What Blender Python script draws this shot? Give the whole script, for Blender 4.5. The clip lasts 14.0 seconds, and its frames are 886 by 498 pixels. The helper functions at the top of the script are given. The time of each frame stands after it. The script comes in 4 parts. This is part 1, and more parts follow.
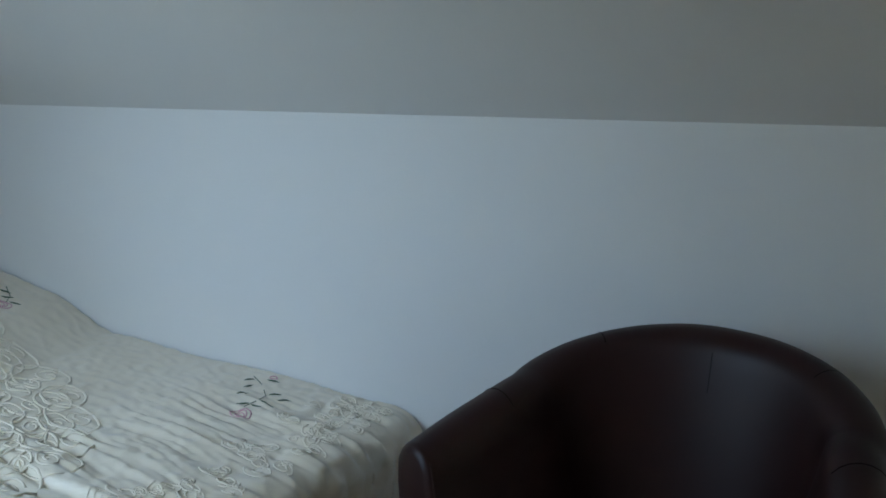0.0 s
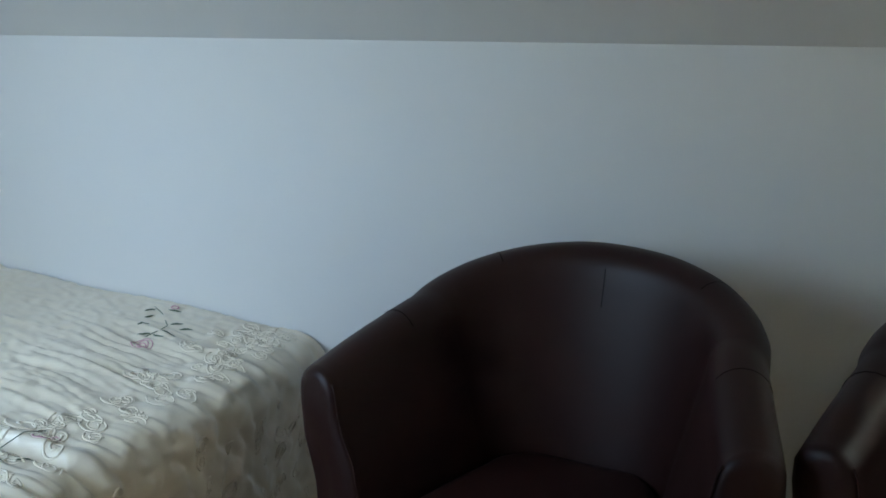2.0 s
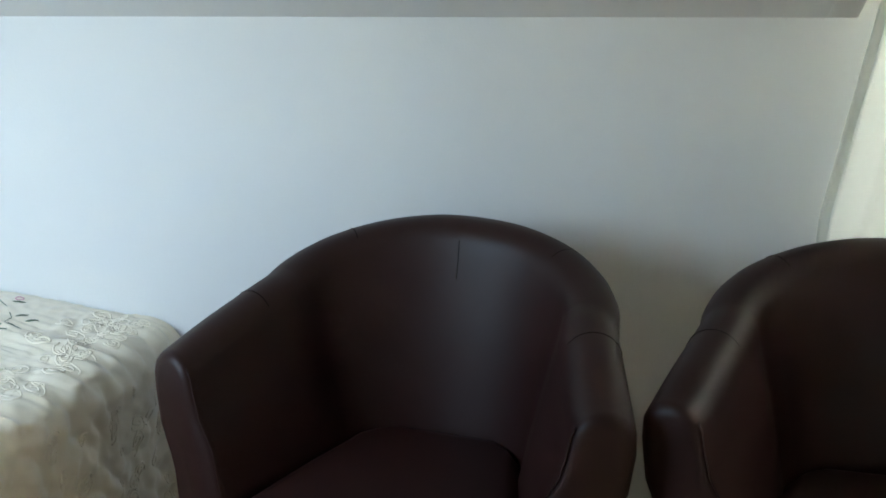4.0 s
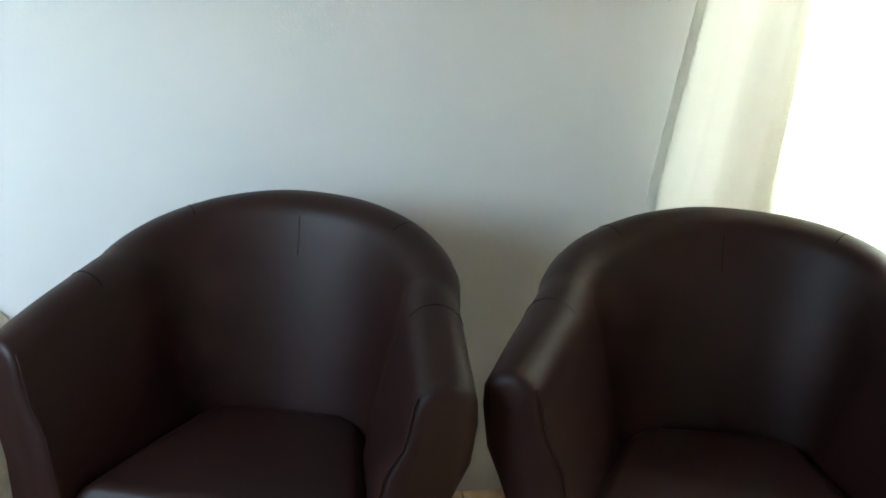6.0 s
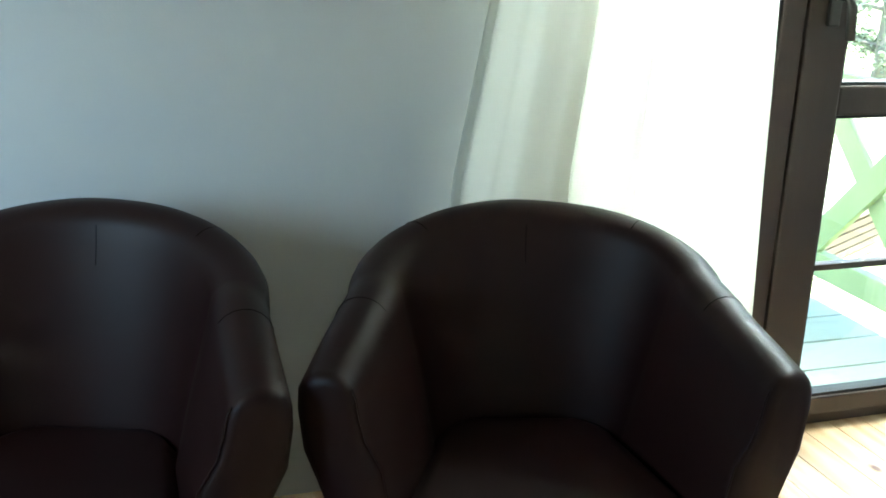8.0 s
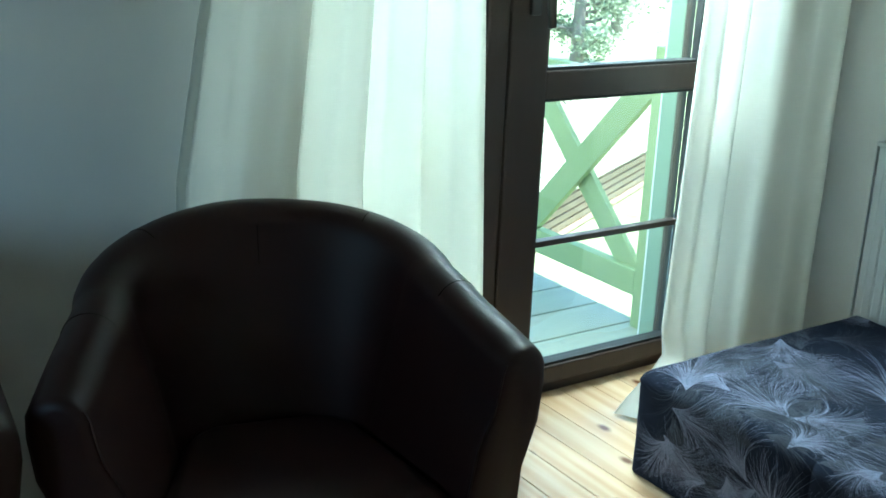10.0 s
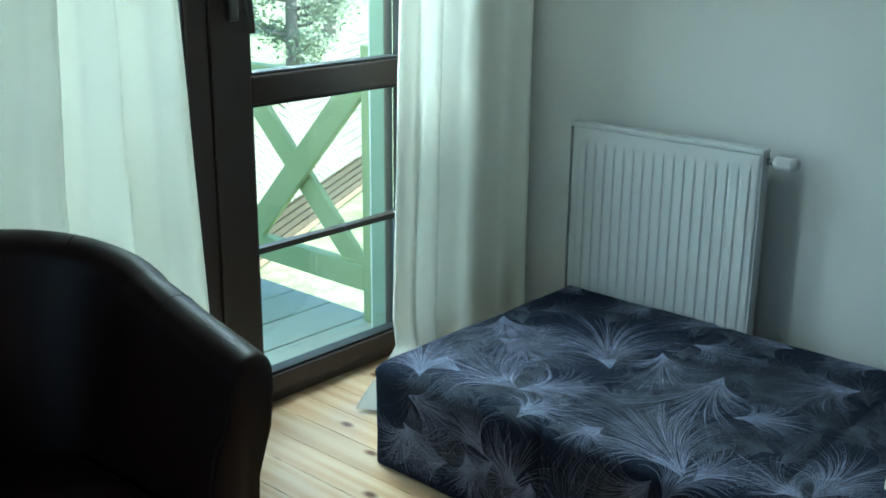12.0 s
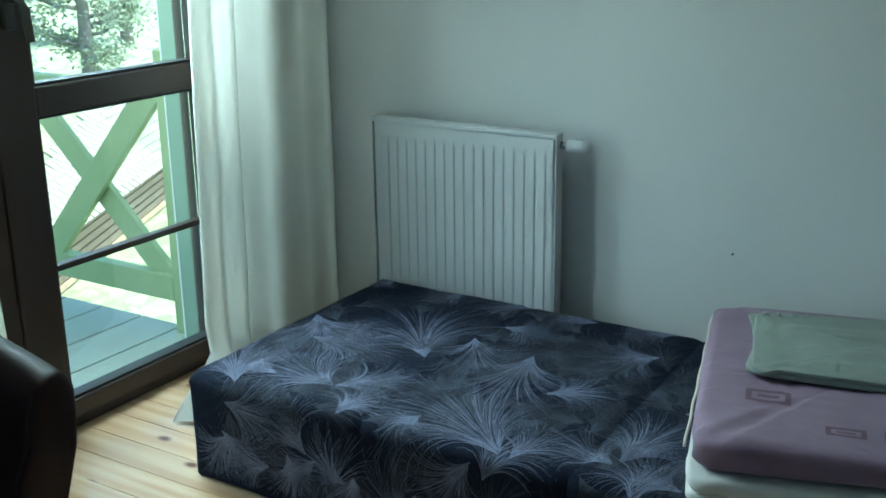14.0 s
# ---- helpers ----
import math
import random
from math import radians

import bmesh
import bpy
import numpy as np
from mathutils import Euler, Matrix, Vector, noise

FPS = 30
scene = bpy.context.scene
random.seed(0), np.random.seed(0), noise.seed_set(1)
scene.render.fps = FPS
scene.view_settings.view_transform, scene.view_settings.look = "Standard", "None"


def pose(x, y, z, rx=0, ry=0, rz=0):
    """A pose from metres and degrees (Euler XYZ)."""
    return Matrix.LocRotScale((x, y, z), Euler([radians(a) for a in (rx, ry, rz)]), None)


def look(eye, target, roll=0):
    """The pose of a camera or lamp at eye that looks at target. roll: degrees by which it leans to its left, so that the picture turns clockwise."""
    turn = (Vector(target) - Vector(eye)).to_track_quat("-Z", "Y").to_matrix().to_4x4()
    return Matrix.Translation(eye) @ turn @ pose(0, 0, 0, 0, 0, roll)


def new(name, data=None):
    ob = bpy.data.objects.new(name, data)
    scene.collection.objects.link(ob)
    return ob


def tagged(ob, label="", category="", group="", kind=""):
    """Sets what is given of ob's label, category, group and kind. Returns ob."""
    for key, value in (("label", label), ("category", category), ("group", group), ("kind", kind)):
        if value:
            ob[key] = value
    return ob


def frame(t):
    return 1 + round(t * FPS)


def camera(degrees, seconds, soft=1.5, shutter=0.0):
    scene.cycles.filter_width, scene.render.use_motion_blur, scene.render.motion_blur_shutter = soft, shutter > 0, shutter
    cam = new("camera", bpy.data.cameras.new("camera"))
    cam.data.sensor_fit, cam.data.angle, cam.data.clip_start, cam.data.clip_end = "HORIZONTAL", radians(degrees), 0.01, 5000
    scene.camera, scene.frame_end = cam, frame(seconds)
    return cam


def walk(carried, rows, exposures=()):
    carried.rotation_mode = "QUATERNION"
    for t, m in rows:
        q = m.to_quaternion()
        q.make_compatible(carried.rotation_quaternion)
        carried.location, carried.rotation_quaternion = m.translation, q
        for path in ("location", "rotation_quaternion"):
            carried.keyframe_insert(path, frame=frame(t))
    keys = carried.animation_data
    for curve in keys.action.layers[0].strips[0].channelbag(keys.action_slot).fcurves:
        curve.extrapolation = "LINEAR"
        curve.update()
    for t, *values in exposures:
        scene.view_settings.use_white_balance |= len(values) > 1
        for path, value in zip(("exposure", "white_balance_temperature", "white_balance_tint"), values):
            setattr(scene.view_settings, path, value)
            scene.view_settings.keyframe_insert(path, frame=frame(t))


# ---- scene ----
from mathutils.bvhtree import BVHTree

# ---- camera: a slow hand-held pan that drifts by a few centimetres; seconds, eye, target, roll ----
PATH = [
    (0, (-0.038, -0.005, 1.304), (-0.4772, 1.9045, 0.9019), 0.41),
    (0.5, (-0.038, -0.008, 1.302), (-0.4521, 1.8994, 0.8643), 0.54),
    (1, (-0.033, -0.012, 1.301), (-0.4118, 1.8941, 0.8276), 0.46),
    (1.5, (-0.024, -0.017, 1.300), (-0.3462, 1.8927, 0.8019), 0.26),
    (2, (-0.015, -0.021, 1.298), (-0.2821, 1.8893, 0.7685), 0.18),
    (2.5, (-0.007, -0.020, 1.296), (-0.2202, 1.8935, 0.7564), 0.18),
    (3, (0.000, -0.021, 1.296), (-0.1484, 1.8983, 0.7530), -0.12),
    (5.5, (0.004, -0.021, 1.298), (0.1988, 1.8726, 0.6842), 1.39),
    (6, (0.009, -0.024, 1.299), (0.2802, 1.8603, 0.6846), 1.53),
    (6.5, (0.015, -0.028, 1.300), (0.3696, 1.8426, 0.6872), 1.37),
    (7, (0.018, -0.029, 1.300), (0.4626, 1.8226, 0.6883), 1.53),
    (9.5, (-0.001, 0.001, 1.301), (0.9206, 1.6698, 0.6976), 2.68),
    (10, (0.010, -0.004, 1.303), (1.0725, 1.5799, 0.7003), 2.36),
    (10.5, (0.018, -0.019, 1.304), (1.2411, 1.4473, 0.7078), 1.38),
    (11, (0.023, -0.031, 1.306), (1.3453, 1.3482, 0.7158), 0.93),
    (11.5, (0.029, -0.034, 1.303), (1.4027, 1.2958, 0.7185), 0.79),
    (12, (0.031, -0.039, 1.302), (1.4596, 1.2333, 0.7176), 0.48),
    (12.5, (0.034, -0.047, 1.303), (1.5238, 1.1516, 0.7176), 0.13),
    (13, (0.038, -0.056, 1.302), (1.5875, 1.0647, 0.7156), -0.24),
    (13.5, (0.037, -0.066, 1.299), (1.6317, 0.9892, 0.7136), -0.52),
    (14, (0.039, -0.073, 1.298), (1.6650, 0.9337, 0.7113), -0.76),
]
cam = camera(44.7, 14.0, soft=1.7)
walk(cam, [(t, look(eye, target, roll)) for t, eye, target, roll in PATH],
     exposures=[(0.0, 2.36, 6200, 4), (1.5, 2.60, 6250, 4), (3.0, 3.04, 6450, 4), (5.5, 3.84, 6800, 2), (6.5, 3.82, 6800, 1),
                (7.2, 3.60, 6500, -2), (9.5, 2.60, 5450, -14), (10.5, 2.20, 5250, -17), (12.0, 1.82, 5200, -17), (14.0, 1.78, 5200, -17)])

# ---- light ----
world = bpy.data.worlds.new("sky")
scene.world = world
world.use_nodes = True
wn = world.node_tree.nodes
sky = wn.new("ShaderNodeTexSky")
sky.sky_type = 'NISHITA'
sky.sun_disc = False
sky.sun_elevation, sky.sun_rotation = radians(60), radians(160)
world.node_tree.links.new(sky.outputs[0], wn["Background"].inputs[0])
wn["Background"].inputs[1].default_value = 0.15

sun_data = bpy.data.lights.new("sun", 'SUN')
sun_data.energy, sun_data.angle, sun_data.color = 5.0, radians(0.5), (1.0, 0.95, 0.86)
sun = new("sun", sun_data)
sun.matrix_world = look((3.0, -6.0, 11.0), (1.0, 0.0, 0))


def sky_lamp(name, size_x, size_y, m, watts, colour):
    d = bpy.data.lights.new(name, 'AREA')
    d.shape, d.size, d.size_y, d.energy, d.color = 'RECTANGLE', size_x, size_y, watts, colour
    ob = new(name, d)
    ob.matrix_world = m
    return ob


# daylight entering by the two leaves of the balcony door and by the gable window beside the bed
door_sky = sky_lamp("door_daylight", 0.62, 0.9, look((2.02, 2.47, 1.64), (1.70, 1.2, 0.0)), 5.6, (0.98, 1.0, 0.98))
door_sky.data.spread = radians(106)
sky_lamp("door_leaf_daylight", 0.60, 1.75, look((1.23, 2.42, 1.0), (1.23, 0.6, 0.9)), 4.4, (0.98, 1.0, 0.96))
gable = sky_lamp("window_daylight", 0.8, 0.7, look((-1.78, 0.50, 1.40), (-1.00, 2.1, 0.50)), 1.22, (0.58, 0.765, 1.0))
gable.data.spread = radians(90)

# ---- materials ----
def material(name, colour, rough=0.6, metal=0.0, second=None, scale=8.0, fine=120.0, bump=0.1, coat=0.0, sheen=0.0,
             stretch=(1, 1, 1), amount=0.5, depth=0.002, spec=0.5, crease=0.0):
    """A surface with two scales of variation and fine relief."""
    m = bpy.data.materials.new(name)
    m.use_nodes = True
    nt = m.node_tree
    b = nt.nodes["Principled BSDF"]
    b.inputs["Roughness"].default_value = rough
    b.inputs["Metallic"].default_value = metal
    b.inputs["Coat Weight"].default_value = coat
    b.inputs["Sheen Weight"].default_value = sheen
    b.inputs["Specular IOR Level"].default_value = spec
    tc = nt.nodes.new("ShaderNodeTexCoord")
    mp = nt.nodes.new("ShaderNodeMapping")
    mp.inputs["Scale"].default_value = stretch
    nt.links.new(tc.outputs["Object"], mp.inputs[0])
    big = nt.nodes.new("ShaderNodeTexNoise")
    big.inputs["Scale"].default_value, big.inputs["Detail"].default_value = scale, 5
    nt.links.new(mp.outputs[0], big.inputs["Vector"])
    small = nt.nodes.new("ShaderNodeTexNoise")
    small.inputs["Scale"].default_value, small.inputs["Detail"].default_value = fine, 3
    nt.links.new(mp.outputs[0], small.inputs["Vector"])
    mix = nt.nodes.new("ShaderNodeMix")
    mix.data_type = 'RGBA'
    mix.inputs[6].default_value = (*colour, 1)
    mix.inputs[7].default_value = (*(second or [c * 0.8 for c in colour]), 1)
    add = nt.nodes.new("ShaderNodeMath")
    add.operation = 'MULTIPLY_ADD'
    add.inputs[1].default_value, add.inputs[2].default_value = 0.35, 0.0
    nt.links.new(small.outputs[0], add.inputs[0])
    add2 = nt.nodes.new("ShaderNodeMath")
    add2.operation = 'MULTIPLY_ADD'
    add2.inputs[1].default_value = 0.9
    nt.links.new(big.outputs[0], add2.inputs[0])
    nt.links.new(add.outputs[0], add2.inputs[2])
    ramp = nt.nodes.new("ShaderNodeMapRange")
    ramp.inputs[1].default_value, ramp.inputs[2].default_value = 0.38, 0.85
    ramp.inputs[4].default_value = amount
    nt.links.new(add2.outputs[0], ramp.inputs[0])
    nt.links.new(ramp.outputs[0], mix.inputs[0])
    nt.links.new(mix.outputs[2], b.inputs["Base Color"])
    bp = nt.nodes.new("ShaderNodeBump")
    bp.inputs["Strength"].default_value, bp.inputs["Distance"].default_value = bump, depth
    nt.links.new(small.outputs[0], bp.inputs["Height"])
    nt.links.new(bp.outputs[0], b.inputs["Normal"])
    if crease:
        cr = nt.nodes.new("ShaderNodeTexNoise")
        cr.noise_type = 'RIDGED_MULTIFRACTAL'
        cr.inputs["Scale"].default_value, cr.inputs["Detail"].default_value, cr.inputs["Distortion"].default_value = 15.0, 4, 0.9
        nt.links.new(mp.outputs[0], cr.inputs["Vector"])
        b2 = nt.nodes.new("ShaderNodeBump")
        b2.inputs["Strength"].default_value, b2.inputs["Distance"].default_value = crease, 0.006
        nt.links.new(cr.outputs[0], b2.inputs["Height"])
        nt.links.new(b2.outputs[0], bp.inputs["Normal"])
    return m


M = {}
M["wall"] = material("wall_paint", (0.72, 0.71, 0.70), 0.75, second=(0.675, 0.665, 0.655), scale=2.0, fine=180, bump=0.15)
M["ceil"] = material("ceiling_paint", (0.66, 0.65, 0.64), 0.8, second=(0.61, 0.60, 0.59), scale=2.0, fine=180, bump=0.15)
M["leather"] = material("brown_leather", (0.023, 0.0070, 0.0060), 0.47, second=(0.012, 0.0040, 0.0034), scale=6, fine=420, bump=0.22, depth=0.0008, spec=0.26)
M["seam"] = material("dark_thread", (0.009, 0.0042, 0.0036), 0.8, scale=200, fine=900, bump=0.1, spec=0.1)
M["pvc"] = material("dark_brown_frame", (0.045, 0.030, 0.024), 0.42, second=(0.032, 0.021, 0.016), scale=7, fine=60, bump=0.12, stretch=(6, 6, 0.6))
M["rubber"] = material("black_gasket", (0.012, 0.012, 0.012), 0.6)
M["radiator"] = material("white_enamel", (0.60, 0.605, 0.62), 0.36, second=(0.56, 0.565, 0.58), scale=5, fine=200, bump=0.03)
M["chrome"] = material("chrome", (0.75, 0.75, 0.74), 0.2, metal=1.0, bump=0.02)
M["dark_metal"] = material("dark_metal", (0.10, 0.095, 0.09), 0.4, metal=0.9, bump=0.04)
M["cream"] = material("ivory_satin", (0.80, 0.72, 0.59), 0.42, second=(0.66, 0.565, 0.43), scale=7, fine=500, bump=0.25, sheen=0.25, depth=0.0008, crease=0.85, spec=0.7)
M["cord"] = material("ivory_cord", (0.72, 0.66, 0.56), 0.6, second=(0.6, 0.54, 0.44), scale=40, fine=700, bump=0.3)
M["leaf"] = material("green_thread", (0.06, 0.10, 0.055), 0.6, second=(0.10, 0.13, 0.07), scale=60, fine=700, bump=0.3)
M["petal"] = material("pink_thread", (0.58, 0.31, 0.36), 0.6, second=(0.70, 0.47, 0.50), scale=60, fine=700, bump=0.3)
M["velvet"] = material("dark_blue_grey_plush", (0.007, 0.0092, 0.0185), 0.95, second=(0.016, 0.020, 0.037), scale=14, fine=320, bump=0.4, sheen=0.0, depth=0.0015, amount=0.8, spec=0.08)
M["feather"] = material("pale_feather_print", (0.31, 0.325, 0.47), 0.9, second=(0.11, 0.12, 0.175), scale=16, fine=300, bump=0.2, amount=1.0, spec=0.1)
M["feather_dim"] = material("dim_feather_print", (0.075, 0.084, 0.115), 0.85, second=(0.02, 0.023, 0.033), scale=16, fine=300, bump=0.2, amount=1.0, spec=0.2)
M["lilac"] = material("lilac_cotton", (0.27, 0.185, 0.265), 0.8, second=(0.185, 0.12, 0.185), scale=9, fine=420, bump=0.35, sheen=0.1, crease=0.75, amount=0.8)
M["lilac_print"] = material("plum_print", (0.13, 0.075, 0.115), 0.8, second=(0.18, 0.105, 0.155), scale=30, fine=420, bump=0.3)
M["mint"] = material("mint_cotton", (0.29, 0.325, 0.29), 0.8, second=(0.20, 0.235, 0.21), scale=12, fine=420, bump=0.35, sheen=0.1, crease=1.0, amount=0.8)
M["white_cotton"] = material("white_cotton", (0.62, 0.61, 0.60), 0.8, second=(0.52, 0.51, 0.50), scale=10, fine=420, bump=0.35, sheen=0.1, crease=0.5)
M["green_wood"] = material("green_painted_timber", (0.36, 0.41, 0.19), 0.6, second=(0.23, 0.29, 0.11), scale=9, fine=70, bump=0.35, stretch=(1, 1, 1))
M["deck"] = material("weathered_deck", (0.34, 0.355, 0.27), 0.58, second=(0.20, 0.215, 0.165), scale=6, fine=50, bump=0.3, stretch=(0.4, 4, 4))
M["shingle"] = material("pale_shingle", (0.24, 0.225, 0.17), 0.8, second=(0.12, 0.11, 0.082), scale=5, fine=40, bump=0.5, depth=0.006)
M["plank"] = material("brown_plank", (0.33, 0.235, 0.16), 0.7, second=(0.22, 0.15, 0.10), scale=4, fine=40, bump=0.4, stretch=(1, 1, 4), depth=0.004)
M["grass"] = material("dry_lawn", (0.13, 0.17, 0.06), 0.9, second=(0.50, 0.47, 0.34), scale=5, fine=16, bump=0.8, depth=0.03)
M["bark"] = material("bark", (0.19, 0.165, 0.15), 0.9, second=(0.28, 0.25, 0.23), scale=6, fine=30, bump=0.7, depth=0.01)
M["foliage"] = material("leaves", (0.21, 0.25, 0.16), 0.5, second=(0.32, 0.35, 0.25), scale=3, fine=30, bump=0.2)
M["foliage_blue"] = material("spruce_needles", (0.21, 0.26, 0.255), 0.6, second=(0.31, 0.35, 0.345), scale=3, fine=30, bump=0.2)
M["cladding"] = material("pale_green_cladding", (0.25, 0.32, 0.235), 0.6, second=(0.19, 0.26, 0.18), scale=4, fine=40, bump=0.2)


def wood_floor():
    m = bpy.data.materials.new("pine_boards")
    m.use_nodes = True
    nt, nodes, link = m.node_tree, m.node_tree.nodes, m.node_tree.links.new
    b = nodes["Principled BSDF"]
    b.inputs["Roughness"].default_value = 0.27
    b.inputs["Coat Weight"].default_value = 0.25
    b.inputs["Coat Roughness"].default_value = 0.2
    info = nodes.new("ShaderNodeObjectInfo")
    tc = nodes.new("ShaderNodeTexCoord")
    shift = nodes.new("ShaderNodeVectorMath")
    shift.operation = 'MULTIPLY_ADD'
    shift.inputs[1].default_value = (1, 1, 1)
    mul = nodes.new("ShaderNodeMath")
    mul.operation = 'MULTIPLY'
    mul.inputs[1].default_value = 37.0
    link(info.outputs["Random"], mul.inputs[0])
    link(tc.outputs["Object"], shift.inputs[0])
    link(mul.outputs[0], shift.inputs[2])
    mp = nodes.new("ShaderNodeMapping")
    mp.inputs["Scale"].default_value = (0.5, 5.0, 5.0)
    link(shift.outputs[0], mp.inputs[0])
    grain = nodes.new("ShaderNodeTexNoise")
    grain.inputs["Scale"].default_value, grain.inputs["Detail"].default_value, grain.inputs["Distortion"].default_value = 3.2, 6, 0.8
    link(mp.outputs[0], grain.inputs["Vector"])
    wave = nodes.new("ShaderNodeTexWave")
    wave.bands_direction = 'Y'
    wave.inputs["Scale"].default_value, wave.inputs["Distortion"].default_value = 1.3, 7.0
    wave.inputs["Detail"].default_value, wave.inputs["Detail Scale"].default_value = 3, 1.2
    link(mp.outputs[0], wave.inputs["Vector"])
    ramp = nodes.new("ShaderNodeValToRGB")
    ramp.color_ramp.elements[0].color, ramp.color_ramp.elements[1].color = (0.47, 0.29, 0.15, 1), (0.66, 0.49, 0.32, 1)
    ramp.color_ramp.elements[0].position, ramp.color_ramp.elements[1].position = 0.25, 0.75
    half = nodes.new("ShaderNodeMix")
    half.inputs[0].default_value = 0.18
    link(grain.outputs[0], half.inputs[2])
    link(wave.outputs["Fac"], half.inputs[3])
    link(half.outputs[0], ramp.inputs[0])
    tint = nodes.new("ShaderNodeMix")
    tint.data_type = 'RGBA'
    tint.blend_type = 'MULTIPLY'
    tint.inputs[0].default_value = 1.0
    shade = nodes.new("ShaderNodeMapRange")
    shade.inputs[3].default_value, shade.inputs[4].default_value = 0.86, 1.06
    link(info.outputs["Random"], shade.inputs[0])
    link(ramp.outputs[0], tint.inputs[6])
    link(shade.outputs[0], tint.inputs[7])
    # knots
    km = nodes.new("ShaderNodeMapping")
    km.inputs["Scale"].default_value = (3.4, 6.0, 1.0)
    link(shift.outputs[0], km.inputs[0])
    vor = nodes.new("ShaderNodeTexVoronoi")
    vor.voronoi_dimensions = '2D'
    vor.inputs["Scale"].default_value = 1.0
    link(km.outputs[0], vor.inputs["Vector"])
    kr = nodes.new("ShaderNodeMapRange")
    kr.inputs[1].default_value, kr.inputs[2].default_value, kr.inputs[3].default_value, kr.inputs[4].default_value = 0.035, 0.10, 1.0, 0.0
    link(vor.outputs["Distance"], kr.inputs[0])
    knot = nodes.new("ShaderNodeMix")
    knot.data_type = 'RGBA'
    knot.inputs[7].default_value = (0.13, 0.055, 0.025, 1)
    link(kr.outputs[0], knot.inputs[0])
    link(tint.outputs[2], knot.inputs[6])
    link(knot.outputs[2], b.inputs["Base Color"])
    bp = nodes.new("ShaderNodeBump")
    bp.inputs["Strength"].default_value, bp.inputs["Distance"].default_value = 0.08, 0.002
    link(half.outputs[0], bp.inputs["Height"])
    link(bp.outputs[0], b.inputs["Normal"])
    return m


def curtain_cloth():
    m = bpy.data.materials.new("cream_curtain_cloth")
    m.use_nodes = True
    nt, nodes, link = m.node_tree, m.node_tree.nodes, m.node_tree.links.new
    b = nodes["Principled BSDF"]
    b.inputs["Roughness"].default_value = 0.8
    b.inputs["Sheen Weight"].default_value = 0.15
    tc = nodes.new("ShaderNodeTexCoord")
    n1 = nodes.new("ShaderNodeTexNoise")
    n1.inputs["Scale"].default_value, n1.inputs["Detail"].default_value = 380, 2
    mp = nodes.new("ShaderNodeMapping")
    mp.inputs["Scale"].default_value = (1, 1, 0.25)
    link(tc.outputs["Object"], mp.inputs[0])
    link(mp.outputs[0], n1.inputs["Vector"])
    n2 = nodes.new("ShaderNodeTexNoise")
    n2.inputs["Scale"].default_value, n2.inputs["Detail"].default_value = 5, 4
    link(tc.outputs["Object"], n2.inputs["Vector"])
    mix = nodes.new("ShaderNodeMix")
    mix.data_type = 'RGBA'
    mix.inputs[6].default_value, mix.inputs[7].default_value = (0.80, 0.79, 0.75, 1), (0.75, 0.735, 0.69, 1)
    link(n2.outputs[0], mix.inputs[0])
    link(mix.outputs[2], b.inputs["Base Color"])
    bp = nodes.new("ShaderNodeBump")
    bp.inputs["Strength"].default_value, bp.inputs["Distance"].default_value = 0.25, 0.0006
    link(n1.outputs[0], bp.inputs["Height"])
    link(bp.outputs[0], b.inputs["Normal"])
    tr = nodes.new("ShaderNodeBsdfTranslucent")
    tr.inputs[0].default_value = (0.90, 0.90, 0.86, 1)
    ms = nodes.new("ShaderNodeMixShader")
    ms.inputs[0].default_value = 0.56
    link(b.outputs[0], ms.inputs[1])
    link(tr.outputs[0], ms.inputs[2])
    link(ms.outputs[0], nodes["Material Output"].inputs["Surface"])
    return m


def clear_glass():
    m = bpy.data.materials.new("clear_glass")
    m.use_nodes = True
    b = m.node_tree.nodes["Principled BSDF"]
    b.inputs["Base Color"].default_value = (0.97, 1.0, 0.985, 1)
    b.inputs["Roughness"].default_value, b.inputs["Transmission Weight"].default_value, b.inputs["IOR"].default_value = 0.0, 1.0, 1.45
    return m


M["floor"], M["curtain"], M["glass"] = wood_floor(), curtain_cloth(), clear_glass()


# ---- mesh helpers ----
def part(name, bm, mat, parent=None, label="", smooth=False):
    me = bpy.data.meshes.new(name)
    bmesh.ops.recalc_face_normals(bm, faces=bm.faces[:])
    bm.to_mesh(me)
    bm.free()
    me.materials.append(mat)
    if smooth:
        for f in me.polygons:
            f.use_smooth = True
    ob = new(name, me)
    ob.parent = parent
    if label:
        tagged(ob, label)
    return ob


def thing(name, m, label, category, group="", kind=""):
    ob = new(name)
    ob.empty_display_size = 0.1
    ob.matrix_world = m
    return tagged(ob, label, category, group, kind)


def box(x0, x1, y0, y1, z0, z1, bevel=0.0, seg=2, bm=None):
    bm = bm or bmesh.new()
    g = bmesh.ops.create_cube(bm, size=1.0, matrix=Matrix.LocRotScale(((x0 + x1) / 2, (y0 + y1) / 2, (z0 + z1) / 2), None, (x1 - x0, y1 - y0, z1 - z0)))
    if bevel:
        es = {e for v in g["verts"] for e in v.link_edges}
        bmesh.ops.bevel(bm, geom=list(es), offset=bevel, segments=seg, profile=0.6, affect='EDGES')
    return bm


